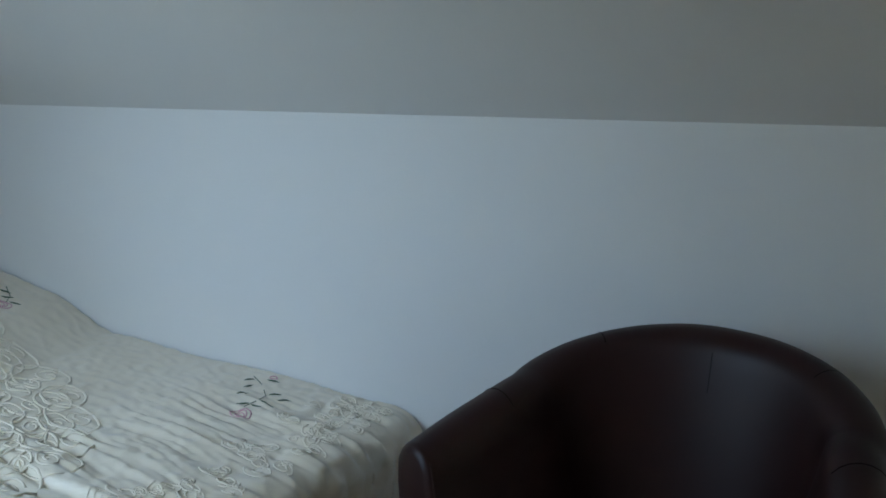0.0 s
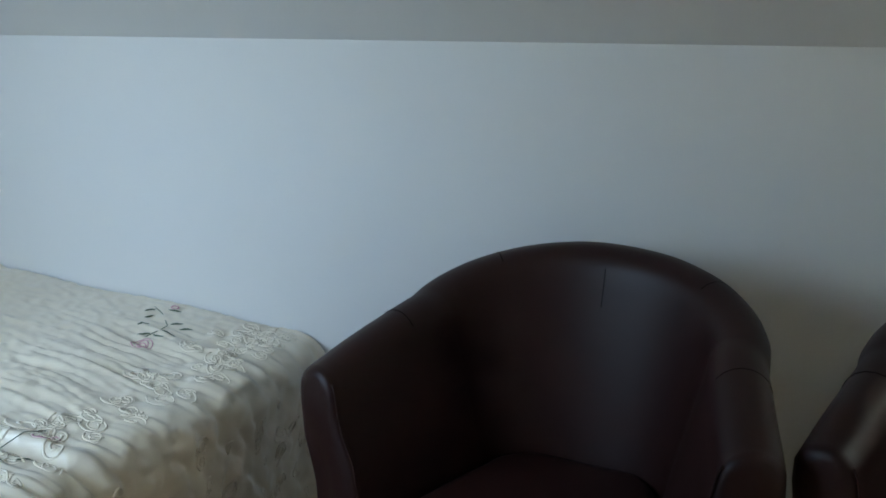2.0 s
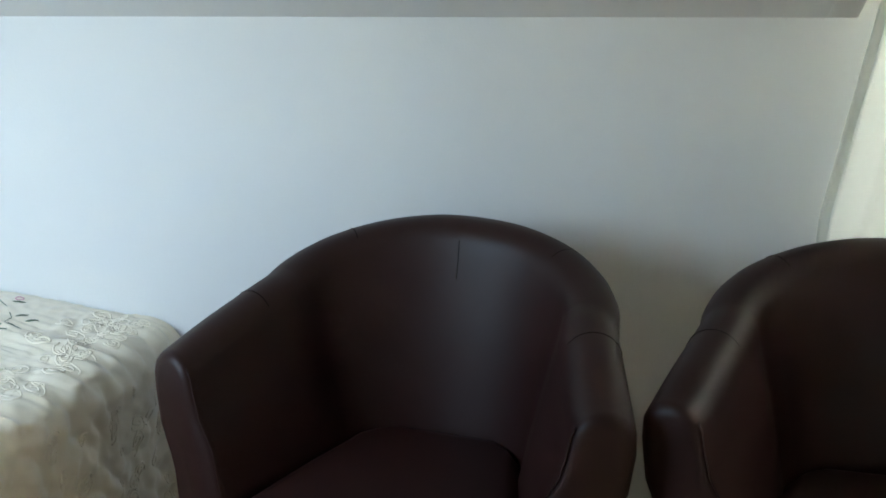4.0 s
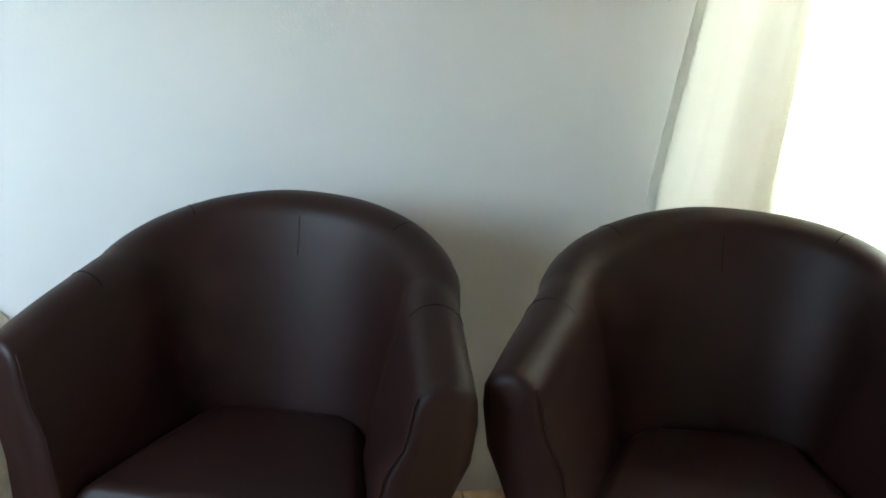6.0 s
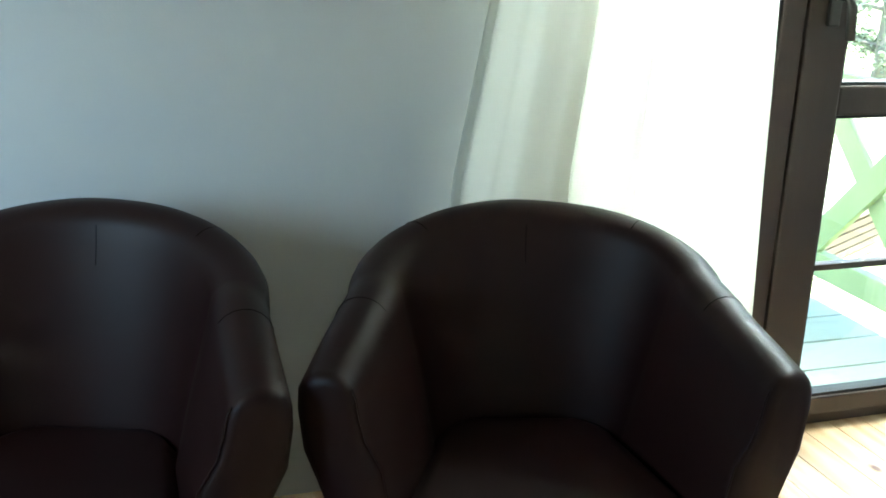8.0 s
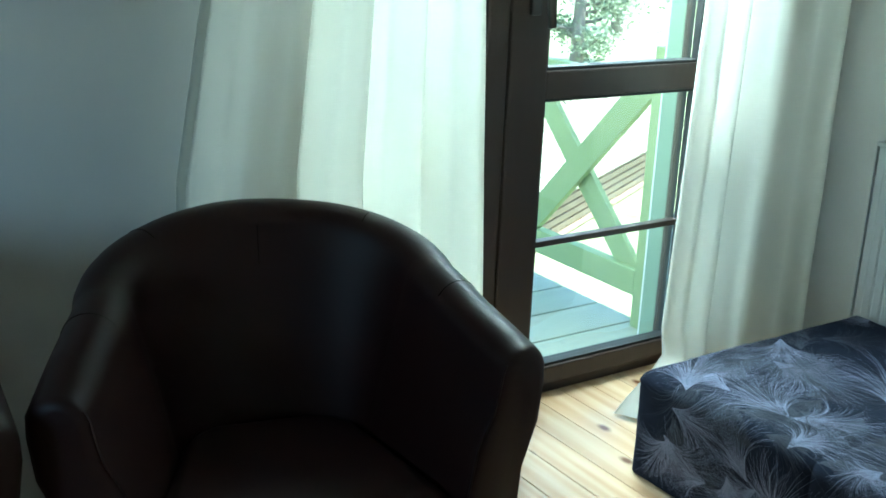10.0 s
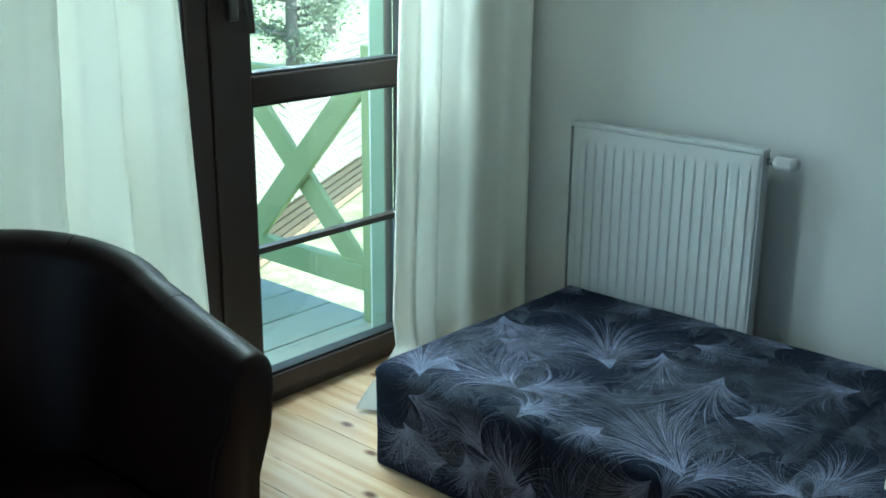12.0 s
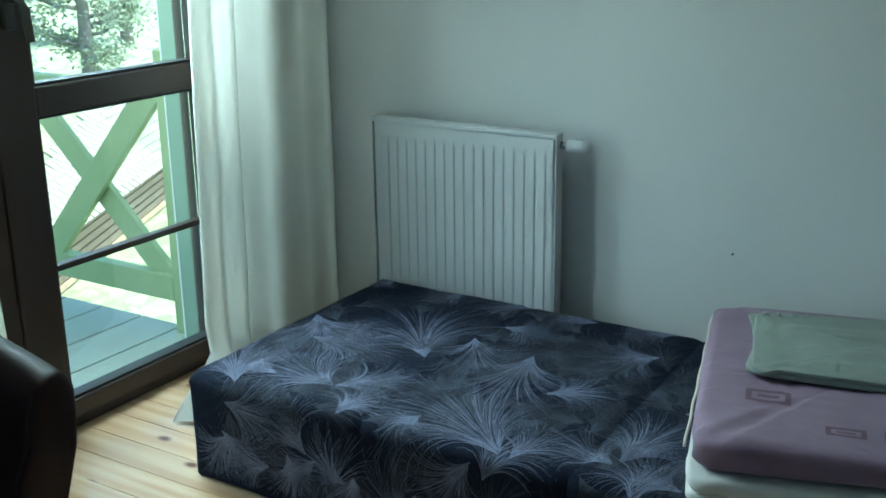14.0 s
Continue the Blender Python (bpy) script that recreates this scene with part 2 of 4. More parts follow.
def beam(p, q, wide, deep, bevel=0.004, up=(0, 0, 1)):
    """A squared timber from p to q."""
    p, q = Vector(p), Vector(q)
    d = (q - p).normalized()
    s = d.cross(Vector(up)).normalized()
    u = s.cross(d)
    m = Matrix((s, d, u)).transposed().to_4x4()
    m.translation = (p + q) / 2
    bm = box(-wide / 2, wide / 2, -(q - p).length / 2, (q - p).length / 2, -deep / 2, deep / 2, bevel)
    bmesh.ops.transform(bm, matrix=m, verts=bm.verts[:])
    return bm


def tube(pts, r, sides=6, bm=None, flat=1.0, closed=False):
    """A round cord along a line of points."""
    bm = bm or bmesh.new()
    pts = [Vector(p) for p in pts]
    rings = []
    n = len(pts)
    for i, p in enumerate(pts):
        d = (pts[(i + 1) % n if closed else min(i + 1, n - 1)] - pts[(i - 1) % n if closed else max(i - 1, 0)]).normalized()
        a = d.cross(Vector((0, 0, 1)))
        a = a.normalized() if a.length > 1e-3 else Vector((1, 0, 0))
        b = a.cross(d)
        rr = r[i] if isinstance(r, (list, tuple)) else r
        rings.append([bm.verts.new(p + rr * (math.cos(t) * a + flat * math.sin(t) * b)) for t in [2 * math.pi * k / sides for k in range(sides)]])
    for i in range(n if closed else n - 1):
        A, B = rings[i], rings[(i + 1) % n]
        for k in range(sides):
            bm.faces.new((A[k], A[(k + 1) % sides], B[(k + 1) % sides], B[k]))
    if not closed:
        bm.faces.new(rings[0])
        bm.faces.new(rings[-1])
    return bm


def sheet(nx, ny, fn):
    """A grid of (nx+1) x (ny+1) points placed by fn(u, v)."""
    bm = bmesh.new()
    g = [[bm.verts.new(fn(i / nx, j / ny)) for j in range(ny + 1)] for i in range(nx + 1)]
    for i in range(nx):
        for j in range(ny):
            bm.faces.new((g[i][j], g[i + 1][j], g[i + 1][j + 1], g[i][j + 1]))
    return bm


def smooth01(x):
    x = min(max(x, 0.0), 1.0)
    return x * x * (3 - 2 * x)


def structure(name, bm, mat, label, category):
    return tagged(part(name, bm, mat), label, category, kind="structure")

# ---- the room ----
WALL_Y, RIGHT_X, LEFT_X, BACK_Y = 2.15, 2.665, -1.72, -1.9
KNEE, TOP, DORMER_X = 1.128, 2.45, 0.80
SLOPE_Y = WALL_Y - (TOP - KNEE) / math.tan(radians(42))
DOOR_X0, DOOR_X1, DOOR_TOP = 0.905, 2.36, 2.06

structure("floor", box(LEFT_X - 0.2, RIGHT_X + 0.2, BACK_Y - 0.2, WALL_Y + 0.10, -0.12, -0.022), M["floor"], "varnished pine board floor with knots", "floor")
structure("wall_knee", box(LEFT_X - 0.2, DORMER_X, WALL_Y, WALL_Y + 0.2, -0.022, KNEE), M["wall"], "low white painted knee wall under the roof slope", "wall")
bm = bmesh.new()
for a in ((DORMER_X, DOOR_X0, -0.022, TOP), (DOOR_X1, RIGHT_X + 0.2, -0.022, TOP), (DOOR_X0, DOOR_X1, DOOR_TOP, TOP)):
    box(a[0], a[1], WALL_Y, WALL_Y + 0.2, a[2], a[3], bm=bm)
structure("wall_window", bm, M["wall"], "white painted wall with the balcony door", "wall")
structure("wall_radiator", box(RIGHT_X, RIGHT_X + 0.2, BACK_Y - 0.2, WALL_Y, -0.022, TOP), M["wall"], "white painted wall behind the radiator", "wall")
structure("foundation", box(LEFT_X - 0.2, RIGHT_X + 0.2, BACK_Y - 0.2, WALL_Y + 0.2, -1.9, -0.121), M["cladding"], "plain lower storey under the room", "wall")
structure("wall_back", box(LEFT_X, RIGHT_X, BACK_Y - 0.2, BACK_Y, -0.022, TOP), M["wall"], "plain white painted wall", "wall")
# left gable wall with a window opening
bm = bmesh.new()
WY0, WY1, WZ0, WZ1 = 0.05, 0.95, 1.0, 1.8
for a in ((BACK_Y - 0.2, WY0, -0.022, TOP), (WY1, WALL_Y, -0.022, TOP), (WY0, WY1, -0.022, WZ0), (WY0, WY1, WZ1, TOP)):
    box(LEFT_X - 0.2, LEFT_X, a[0], a[1], a[2], a[3], bm=bm)
structure("wall_left", bm, M["wall"], "white painted gable wall with a window opening", "wall")
# ceiling: slope over the knee wall, flat part, dormer part
bm = bmesh.new()
prof = [(WALL_Y + 0.2, KNEE - 0.0), (WALL_Y, KNEE), (SLOPE_Y, TOP), (SLOPE_Y, TOP + 0.15), (WALL_Y + 0.2, KNEE + 0.15)]
A = [bm.verts.new((LEFT_X - 0.2, y, z)) for y, z in prof]
B = [bm.verts.new((DORMER_X, y, z)) for y, z in prof]
bm.faces.new(A)
bm.faces.new(B[::-1])
for i in range(5):
    j = (i + 1) % 5
    bm.faces.new((A[i], A[j], B[j], B[i]))
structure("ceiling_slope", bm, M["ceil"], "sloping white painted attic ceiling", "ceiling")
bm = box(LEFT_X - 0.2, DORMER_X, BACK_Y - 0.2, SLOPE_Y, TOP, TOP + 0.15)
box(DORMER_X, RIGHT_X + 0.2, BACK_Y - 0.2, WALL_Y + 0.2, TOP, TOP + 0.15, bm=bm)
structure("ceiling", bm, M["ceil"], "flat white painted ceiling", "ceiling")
# side cheek of the dormer
bm = bmesh.new()
prof = [(WALL_Y, KNEE), (WALL_Y, TOP), (SLOPE_Y, TOP)]
A = [bm.verts.new((DORMER_X - 0.06, y, z)) for y, z in prof]
B = [bm.verts.new((DORMER_X + 0.002, y, z)) for y, z in prof]
bm.faces.new(A)
bm.faces.new(B[::-1])
for i in range(3):
    j = (i + 1) % 3
    bm.faces.new((A[i], A[j], B[j], B[i]))
structure("wall_dormer_cheek", bm, M["wall"], "triangular white dormer side wall", "wall")

# ---- balcony door ----
FY = 2.165
door = tagged(new("door_1"), "dark brown glazed balcony door, closed", "door", kind="structure")
door.location = (0, 0, 0)


def frame_piece(name, x0, x1, z0, z1, y0, y1, bevel=0.006):
    return part(name, box(x0, x1, y0, y1, z0, z1, bevel), M["pvc"], door)


frame_piece("frame_jamb", DOOR_X0, 0.955, 0.0, 2.06, FY, FY + 0.08)
frame_piece("frame_jamb", 2.318, DOOR_X1, 0.0, 2.06, FY, FY + 0.08)
frame_piece("frame_head", 0.955, 2.318, 1.99, 2.06, FY, FY + 0.08)
frame_piece("threshold", 0.955, 2.318, -0.005, 0.03, FY - 0.005, FY + 0.08)


def leaf(x0, x1, s0, s1):
    """One glazed leaf between x0 and x1, with stiles s0 and s1 wide."""
    a, b = x0 + s0, x1 - s1
    frame_piece("sash_stile", x0, a, 0.032, 1.988, FY - 0.022, FY + 0.06)
    frame_piece("sash_stile", b, x1, 0.032, 1.988, FY - 0.018, FY + 0.06)
    for n, z0, z1 in (("bottom_rail", 0.032, 0.085), ("middle_rail", 0.845, 0.918), ("top_rail", 1.91, 1.988)):
        frame_piece(n, a, b, z0, z1, FY - 0.020, FY + (0.024 if n == "bottom_rail" else 0.06))
    frame_piece("glazing_bar", a, b, 0.438, 0.455, FY - 0.002, FY + 0.028, 0.003)
    for z0, z1 in ((0.085, 0.845), (0.918, 1.91)):
        for xa, xb, za, zb in ((a, a + 0.008, z0, z1), (b - 0.008, b, z0, z1), (a + 0.008, b - 0.008, z0, z0 + 0.008), (a + 0.008, b - 0.008, z1 - 0.008, z1)):
            part("gasket", box(xa, xb, FY - 0.012, FY + 0.03, za, zb), M["rubber"], door)
        g = part("pane", box(a + 0.008, b - 0.008, FY + 0.012, FY + 0.016, z0 + 0.008, z1 - 0.008), M["glass"], door, "clear glass pane")
        g.visible_shadow = False


leaf(0.957, 1.624, 0.07, 0.064)
leaf(1.627, 2.318, 0.121, 0.018)
bm = box(1.676, 1.708, FY - 0.036, FY - 0.022, 1.06, 1.20, 0.006)
part("handle_plate", bm, M["dark_metal"], door, "dark metal handle plate")
bm = tube([(1.692, FY - 0.03, 1.13), (1.692, FY - 0.075, 1.13), (1.698, FY - 0.082, 1.11), (1.705, FY - 0.082, 1.035)], [0.010, 0.010, 0.0125, 0.011], 10)
part("handle", bm, M["dark_metal"], door, "dark metal door handle", True)
part("outer_lining", box(2.335, 2.362, FY + 0.085, FY + 0.155, -0.04, 2.05, 0.003), M["cladding"], door, "pale green outer door lining")
bm = bmesh.new()
bmesh.ops.create_cone(bm, cap_ends=True, segments=12, radius1=0.0032, radius2=0.0024, depth=0.004, matrix=pose(RIGHT_X - 0.002, 0.681, 0.467, 0, -90, 0))
tagged(part("wall_plug", bm, M["dark_metal"]), "small dark plug in the painted wall", "wall plug")

# ---- tub armchairs ----
TIP, HALF, DEEP, MID, FRONT = 0.405, 0.332, 0.263, -0.119, -0.345


def tub_path(n=72):
    """The outer plan of the shell at its top, from one arm's front round the back to the other: arms that open outwards."""
    pts = []
    ns = 12
    for i in range(ns):
        pts.append(Vector((-TIP + (TIP - HALF) * i / ns, FRONT + (MID - FRONT) * i / ns, 0)))
    for i in range(n + 1):
        t = math.pi - math.pi * i / n
        pts.append(Vector((HALF * math.cos(t), MID + DEEP * math.sin(t), 0)))
    return pts + [Vector((-p.x, p.y, 0)) for p in pts[ns - 1::-1]]


def tub_height(p, lift=0.0):
    k = min(max((p.y - FRONT) / (MID + DEEP - FRONT), 0), 1)
    plump = lift * math.sin(math.pi * min(max((k - 0.25) / 0.75, 0), 1)) * smooth01(p.x / 0.2)
    return 0.631 + 0.144 * k + 0.004 * math.sin(2 * math.pi * k) + plump


def tub_profile(h, inset=0.0):
    """(inward, z) pairs of the shell's section, from inside the seat over the rounded top to the floor."""
    w = 0.098
    r = [(w + 0.078, 0.24), (w + 0.062, 0.38), (w + 0.042, 0.48), (w + 0.014, h - 0.105), (w + 0.004, h - 0.07)]
    for k in range(1, 10):
        t = math.pi * k / 10
        r.append((w / 2 + (w / 2) * math.cos(t), h - 0.056 + 0.056 * math.sin(t) ** 0.85))
    r += [(0.001, h - 0.07), (0.010, h - 0.135), (0.046, 0.42), (0.072, 0.22), (0.086, 0.03), (0.088, 0.0)]
    cx = w / 2
    return [(cx + (o - cx) * (1 - inset), z - inset * 0.05 * smooth01((z - h + 0.15) / 0.15)) for o, z in r]


def tub_ring(pts, i, fwd=0.0, inset=0.0, lift=0.0):
    p = pts[i]
    d = (pts[min(i + 1, len(pts) - 1)] - pts[max(i - 1, 0)]).normalized()
    nrm = Vector((-d.y, d.x, 0))
    if nrm.dot(Vector((p.x, p.y + 0.05, 0))) > 0:
        nrm = -nrm
    h = tub_height(p, lift)
    return [Vector((p.x, p.y - fwd, 0)) + nrm * o + Vector((0, 0, z)) for o, z in tub_profile(h, inset)]


def armchair(m, label, lift=0.0):
    """A leather tub chair; lift plumps up its one shoulder."""
    ch = thing("tub_armchair", m, label, "armchair", "armchairs by the wall")
    pts = tub_path()
    n = len(pts)
    bm = bmesh.new()
    rings = [tub_ring(pts, 0, 0.020, 0.40, lift), tub_ring(pts, 0, 0.017, 0.16, lift), tub_ring(pts, 0, 0.009, 0.03, lift)]
    rings += [tub_ring(pts, i, lift=lift) for i in range(n)]
    rings += [tub_ring(pts, n - 1, 0.009, 0.03, lift), tub_ring(pts, n - 1, 0.017, 0.16, lift), tub_ring(pts, n - 1, 0.020, 0.40, lift)]
    vs = [[bm.verts.new(p + 0.0012 * noise.noise_vector(p * 9)) for p in r] for r in rings]
    for A, B in zip(vs, vs[1:]):
        for k in range(len(A) - 1):
            bm.faces.new((A[k], A[k + 1], B[k + 1], B[k]))
    bm.faces.new(vs[0])
    bm.faces.new(vs[-1])
    part("shell", bm, M["leather"], ch, "", True)
    # seat cushion, filling the plan between the arms
    def half_width(y):
        w = 0.160
        k = (y - MID) / (DEEP - w)
        if k < 0:
            return HALF - w + (TIP - HALF) * (MID - y) / (MID - FRONT)
        return (HALF - w) * math.sqrt(max(1 - k * k, 0.0))

    def cushion(u, v):
        yb = MID + DEEP - 0.161
        y = -0.385 + (yb + 0.385) * v
        z = 0.388 + 0.006 * math.sin(math.pi * v)
        d = y + 0.385
        if d < 0.03:
            z -= 0.03 - math.sqrt(max(0.03 ** 2 - (0.03 - d) ** 2, 0))
        a = abs(2 * u - 1)
        z -= 0.022 * smooth01((a - 0.86) / 0.14) + 0.018 * smooth01((v - 0.93) / 0.07)
        return Vector(((2 * u - 1) * half_width(y), y, z))
    bm = sheet(36, 44, cushion)
    front = [cushion(i / 36, 0) for i in range(37)]
    lo = [bm.verts.new((p.x, p.y, 0.235)) for p in front]
    hi = [bm.verts.new(p) for p in front]
    for i in range(36):
        bm.faces.new((lo[i], lo[i + 1], hi[i + 1], hi[i]))
    bmesh.ops.remove_doubles(bm, verts=bm.verts[:], dist=0.0003)
    part("seat_cushion", bm, M["leather"], ch, "", True)
    part("front_panel", box(-0.272, 0.272, -0.373, -0.28, 0.0, 0.242, 0.012, 3), M["leather"], ch, "", True)
    # stitched seams: two down the inner back, two across each arm
    for f, lo, hi in ((0.5, 3, 6), (0.095, 6, 15), (0.31, 7, 14), (0.69, 7, 14), (0.905, 6, 15)):
        r = tub_ring(pts, round(f * (n - 1)), lift=lift)
        part("seam", tube(r[lo:hi], 0.0010, 6), M["seam"], ch, "stitched leather seam", True)
    for e in (0, n - 1):
        r = tub_ring(pts, e, 0.0105, 0.02, lift)
        part("piping", tube([p + Vector((0, -0.001, 0)) for p in r[1:7]], 0.0018, 6), M["leather"], ch, "leather piping along the arm front", True)
    return ch


armchair(pose(0.002, 1.855, 0, 0, 0, math.degrees(-0.328)), "dark brown leather tub armchair beside the made bed")
armchair(pose(0.765, 1.703, 0, 0, 0, math.degrees(-0.237)), "dark brown leather tub armchair in front of the curtain", 0.012)

# ---- curtains ----
def curtain(line, left, right, label, z_top=2.25, seed=0.0, sag=0.0):
    """A hanging cloth whose plan follows line, folds pressed sharp, between two edges given by height."""
    top = thing("curtain", pose(0, 0, 0), label, "curtain", "curtains at the balcony door")
    a0, a1 = line[0][0], line[-1][0]
    fine = []
    for (xa, ya), (xb, yb) in zip(line, line[1:]):
        n = max(3, round(abs(xb - xa) / 0.006))
        for k in range(n):
            t = k / n
            fine.append((xa + (xb - xa) * t, ya + (yb - ya) * (t * t * (3 - 2 * t))))
    fine.append(line[-1])

    def fn(u, v):
        z = z_top * v + 0.012 * (1 - v)
        x, y = fine[min(int(round(u * (len(fine) - 1))), len(fine) - 1)]
        f = (x - a0) / (a1 - a0)
        mid = sum(p[1] for p in line) / len(line)
        deep = 1.0 + 0.35 * (0.9 - v) + 0.2 * noise.noise(Vector((f * 4, v * 2, seed)))
        x = left(z) + f * (right(z) - left(z)) + 0.010 * (1 - v) * noise.noise(Vector((f * 5, v * 3, seed + 3)))
        y = mid + (y - mid) * deep + 0.004 * noise.noise(Vector((f * 9, v * 6, seed)))
        return Vector((x, y - sag * (1 - f) ** 2 * smooth01((0.2 - z) / 0.2), z))
    c = part("cloth", sheet(len(fine) - 1, 60, fn), M["curtain"], top, "", True)
    md = c.modifiers.new("thickness", 'SOLIDIFY')
    md.thickness = 0.0012
    for k0 in (0.0, 1.0):
        part("side_hem", sheet(8, 60, lambda u, v: fn(abs(k0 - 0.055 * u), v) + Vector((0, 0.004, 0))), M["curtain"], top, "", True)
    part("hem", sheet(len(fine) - 1, 3, lambda u, v: fn(u, 0.045 * v) + Vector((0, -0.0026, 0))), M["curtain"], top, "", True)
    return top


curtain([(0.745, 2.05), (0.80, 2.045), (0.750, 2.01), (0.79, 1.955), (0.83, 1.93), (0.91, 1.945), (1.075, 2.085), (1.014, 2.03), (1.05, 1.955), (1.10, 1.935),
         (1.195, 2.085), (1.135, 2.03), (1.17, 1.955), (1.24, 1.935), (1.345, 2.05), (1.305, 2.01), (1.35, 1.955), (1.40, 1.94), (1.47, 1.99)],
        lambda z: 0.735 + 0.17 * max(z - 0.75, 0) - 0.02 * max(0.75 - z, 0), lambda z: 1.483 - 0.045 * min(z, 1.2),
        "cream floor-length curtain hanging behind the armchair", seed=1.3)
curtain([(2.065, 1.995), (2.10, 1.95), (2.165, 1.93), (2.15, 1.955), (2.19, 1.975), (2.29, 1.945), (2.40, 1.968), (2.50, 1.942), (2.585, 1.925), (2.640, 1.935), (2.655, 1.985)],
        lambda z: 2.112 + 0.03 * z - 0.22 * smooth01((0.14 - z) / 0.14), lambda z: 2.648 + 0.004 * z,
        "cream floor-length curtain beside the radiator wall", seed=4.1, sag=0.07)
rod = thing("curtain_rail", pose(0, 0, 0), "dark metal curtain rail above the balcony door", "curtain rail")
part("rod", tube([(0.66, 1.97, 2.27), (2.655, 1.97, 2.27)], 0.011, 12), M["dark_metal"], rod, "", True)
for x in (0.86, 1.7, 2.55):
    part("bracket", box(x - 0.008, x + 0.008, 1.965, WALL_Y, 2.255, 2.285), M["dark_metal"], rod)

# ---- radiator ----
rad = thing("panel_radiator", pose(0, 0, 0), "white ribbed steel panel radiator on the wall", "radiator")
RX, RY0, RY1, RZ0, RZ1 = 2.576, 1.140, 1.739, 0.150, 0.750
NCH = 17


def rad_face(u, v):
    y = RY0 + 0.012 + (RY1 - RY0 - 0.024) * u
    z = RZ0 + 0.005 + (RZ1 - RZ0 - 0.020) * v
    k = (y - RY0 - 0.03) / (RY1 - RY0 - 0.06) * NCH
    w = 0.0
    if 0 < k < NCH:
        f = k % 1.0
        w = smooth01((f - 0.05) / 0.13) * smooth01((0.95 - f) / 0.13)
        w *= smooth01((z - RZ0 - 0.03) / 0.02) * smooth01((RZ1 - 0.048 - z) / 0.018)
    return Vector((RX + 0.0028 - 0.0028 * w, y, z))


part("front_panel", sheet(510, 60, rad_face), M["radiator"], rad, "white pressed steel front with vertical channels", True)
part("body", box(RX + 0.009, RX + 0.034, RY0 + 0.004, RY1 - 0.004, RZ0 + 0.004, RZ1 - 0.012, 0.003), M["radiator"], rad)
part("top_grille", box(RX - 0.001, RX + 0.038, RY0, RY1, RZ1 - 0.014, RZ1, 0.004, 3), M["radiator"], rad, "", True)
for y in (RY0, RY1 - 0.005):
    part("side_cover", box(RX - 0.001, RX + 0.038, y, y + 0.004, RZ0, RZ1 - 0.0145, 0.0015), M["radiator"], rad)
for y in (RY0 + 0.1, RY1 - 0.1):
    part("wall_bracket", box(RX + 0.034, RIGHT_X, y - 0.015, y + 0.015, RZ0 + 0.05, RZ1 - 0.08), M["radiator"], rad)
bm = tube([(RX + 0.026, RY0, 0.718), (RX + 0.026, RY0 - 0.022, 0.718)], 0.010, 12)
part("valve", bm, M["chrome"], rad, "chrome radiator valve", True)
bm = tube([(RX + 0.026, RY0 - 0.018, 0.718), (RX + 0.026, RY0 - 0.022, 0.718), (RX + 0.026, RY0 - 0.030, 0.718), (RX + 0.026, RY0 - 0.072, 0.718), (RX + 0.026, RY0 - 0.083, 0.718)],
          [0.012, 0.016, 0.018, 0.0175, 0.012], 16)
part("thermostat_head", bm, M["radiator"], rad, "white thermostat knob", True)

for k in range(5):
    part("scale_mark", box(RX + 0.0245, RX + 0.0275, RY0 - 0.062 + 0.007 * k, RY0 - 0.059 + 0.007 * k, 0.7345, 0.7368), M["rubber"], rad, "dark mark on the thermostat knob")
for y in (RY0 - 0.032, RY0 - 0.066):
    part("grip_ring", tube([(RX + 0.026, y, 0.718), (RX + 0.026, y - 0.003, 0.718)], 0.0188, 16), M["radiator"], rad, "", True)

# ---- dark day bed of folding sections ----
BX0, BX1, BY0, BY1, BZ = 1.730, 2.56, -0.26, 1.712, 0.272
CUTS = [1.712, 1.195, 0.705, 0.215, -0.26]
bed = thing("day_bed", pose(0, 0, 0), "low dark blue-grey upholstered folding day bed with a feather print", "bed")
ROUND = 0.034
ARC = ROUND * math.pi / 2


def cover(u, y, lift=0.0):
    """A point of the bed's cover: u runs from the room-side edge inwards over the top, and below nought down the side."""
    swell = 0.0035 * noise.noise(Vector((u * 4.5, y * 4.5, 2.0))) + 0.0022 * noise.noise(Vector((u * 13, y * 13, 5.0)))
    for c in CUTS:
        swell -= 0.007 * math.exp(-((y - c) / 0.014) ** 2)
    end = max(0.0, y - (BY1 - ROUND))
    drop = ROUND - math.sqrt(max(ROUND ** 2 - end ** 2, 0.0)) if end else 0.0
    d = lift + swell
    if u > ARC / 2:
        z = BZ - drop
        back = max(0.0, u - ARC / 2 + ROUND - (BX1 - BX0 - ROUND))
        z -= ROUND - math.sqrt(max(ROUND ** 2 - min(back, ROUND) ** 2, 0.0)) if back else 0.0
        return Vector((BX0 + ROUND + u - ARC / 2, y, z + d))
    if u > -ARC / 2:
        t = (ARC / 2 - u) / ROUND
        return Vector((BX0 + ROUND - (ROUND + d) * math.sin(t) + 0.3 * drop, y, BZ - ROUND + (ROUND + d) * math.cos(t) - drop * math.cos(t)))
    return Vector((BX0 - d + drop, y, max(BZ - ROUND + u + ARC / 2, 0.004)))


U0, U1 = -(BZ - ROUND + ARC / 2), BX1 - BX0 - ROUND + ARC / 2
for ya, yb in zip(CUTS, CUTS[1:]):
    bm = sheet(110, 40, lambda u, v: cover(U0 + (U1 - U0) * u, yb + (ya - yb) * v))
    for y in (ya, yb):
        rim = [bm.verts.new(cover(U0 + (U1 - U0) * k / 60, y)) for k in range(61)]
        rim.append(bm.verts.new((BX1, y, 0.004)))
        bm.faces.new(rim)
    part("mattress_section", bm, M["velvet"], bed, "", True)


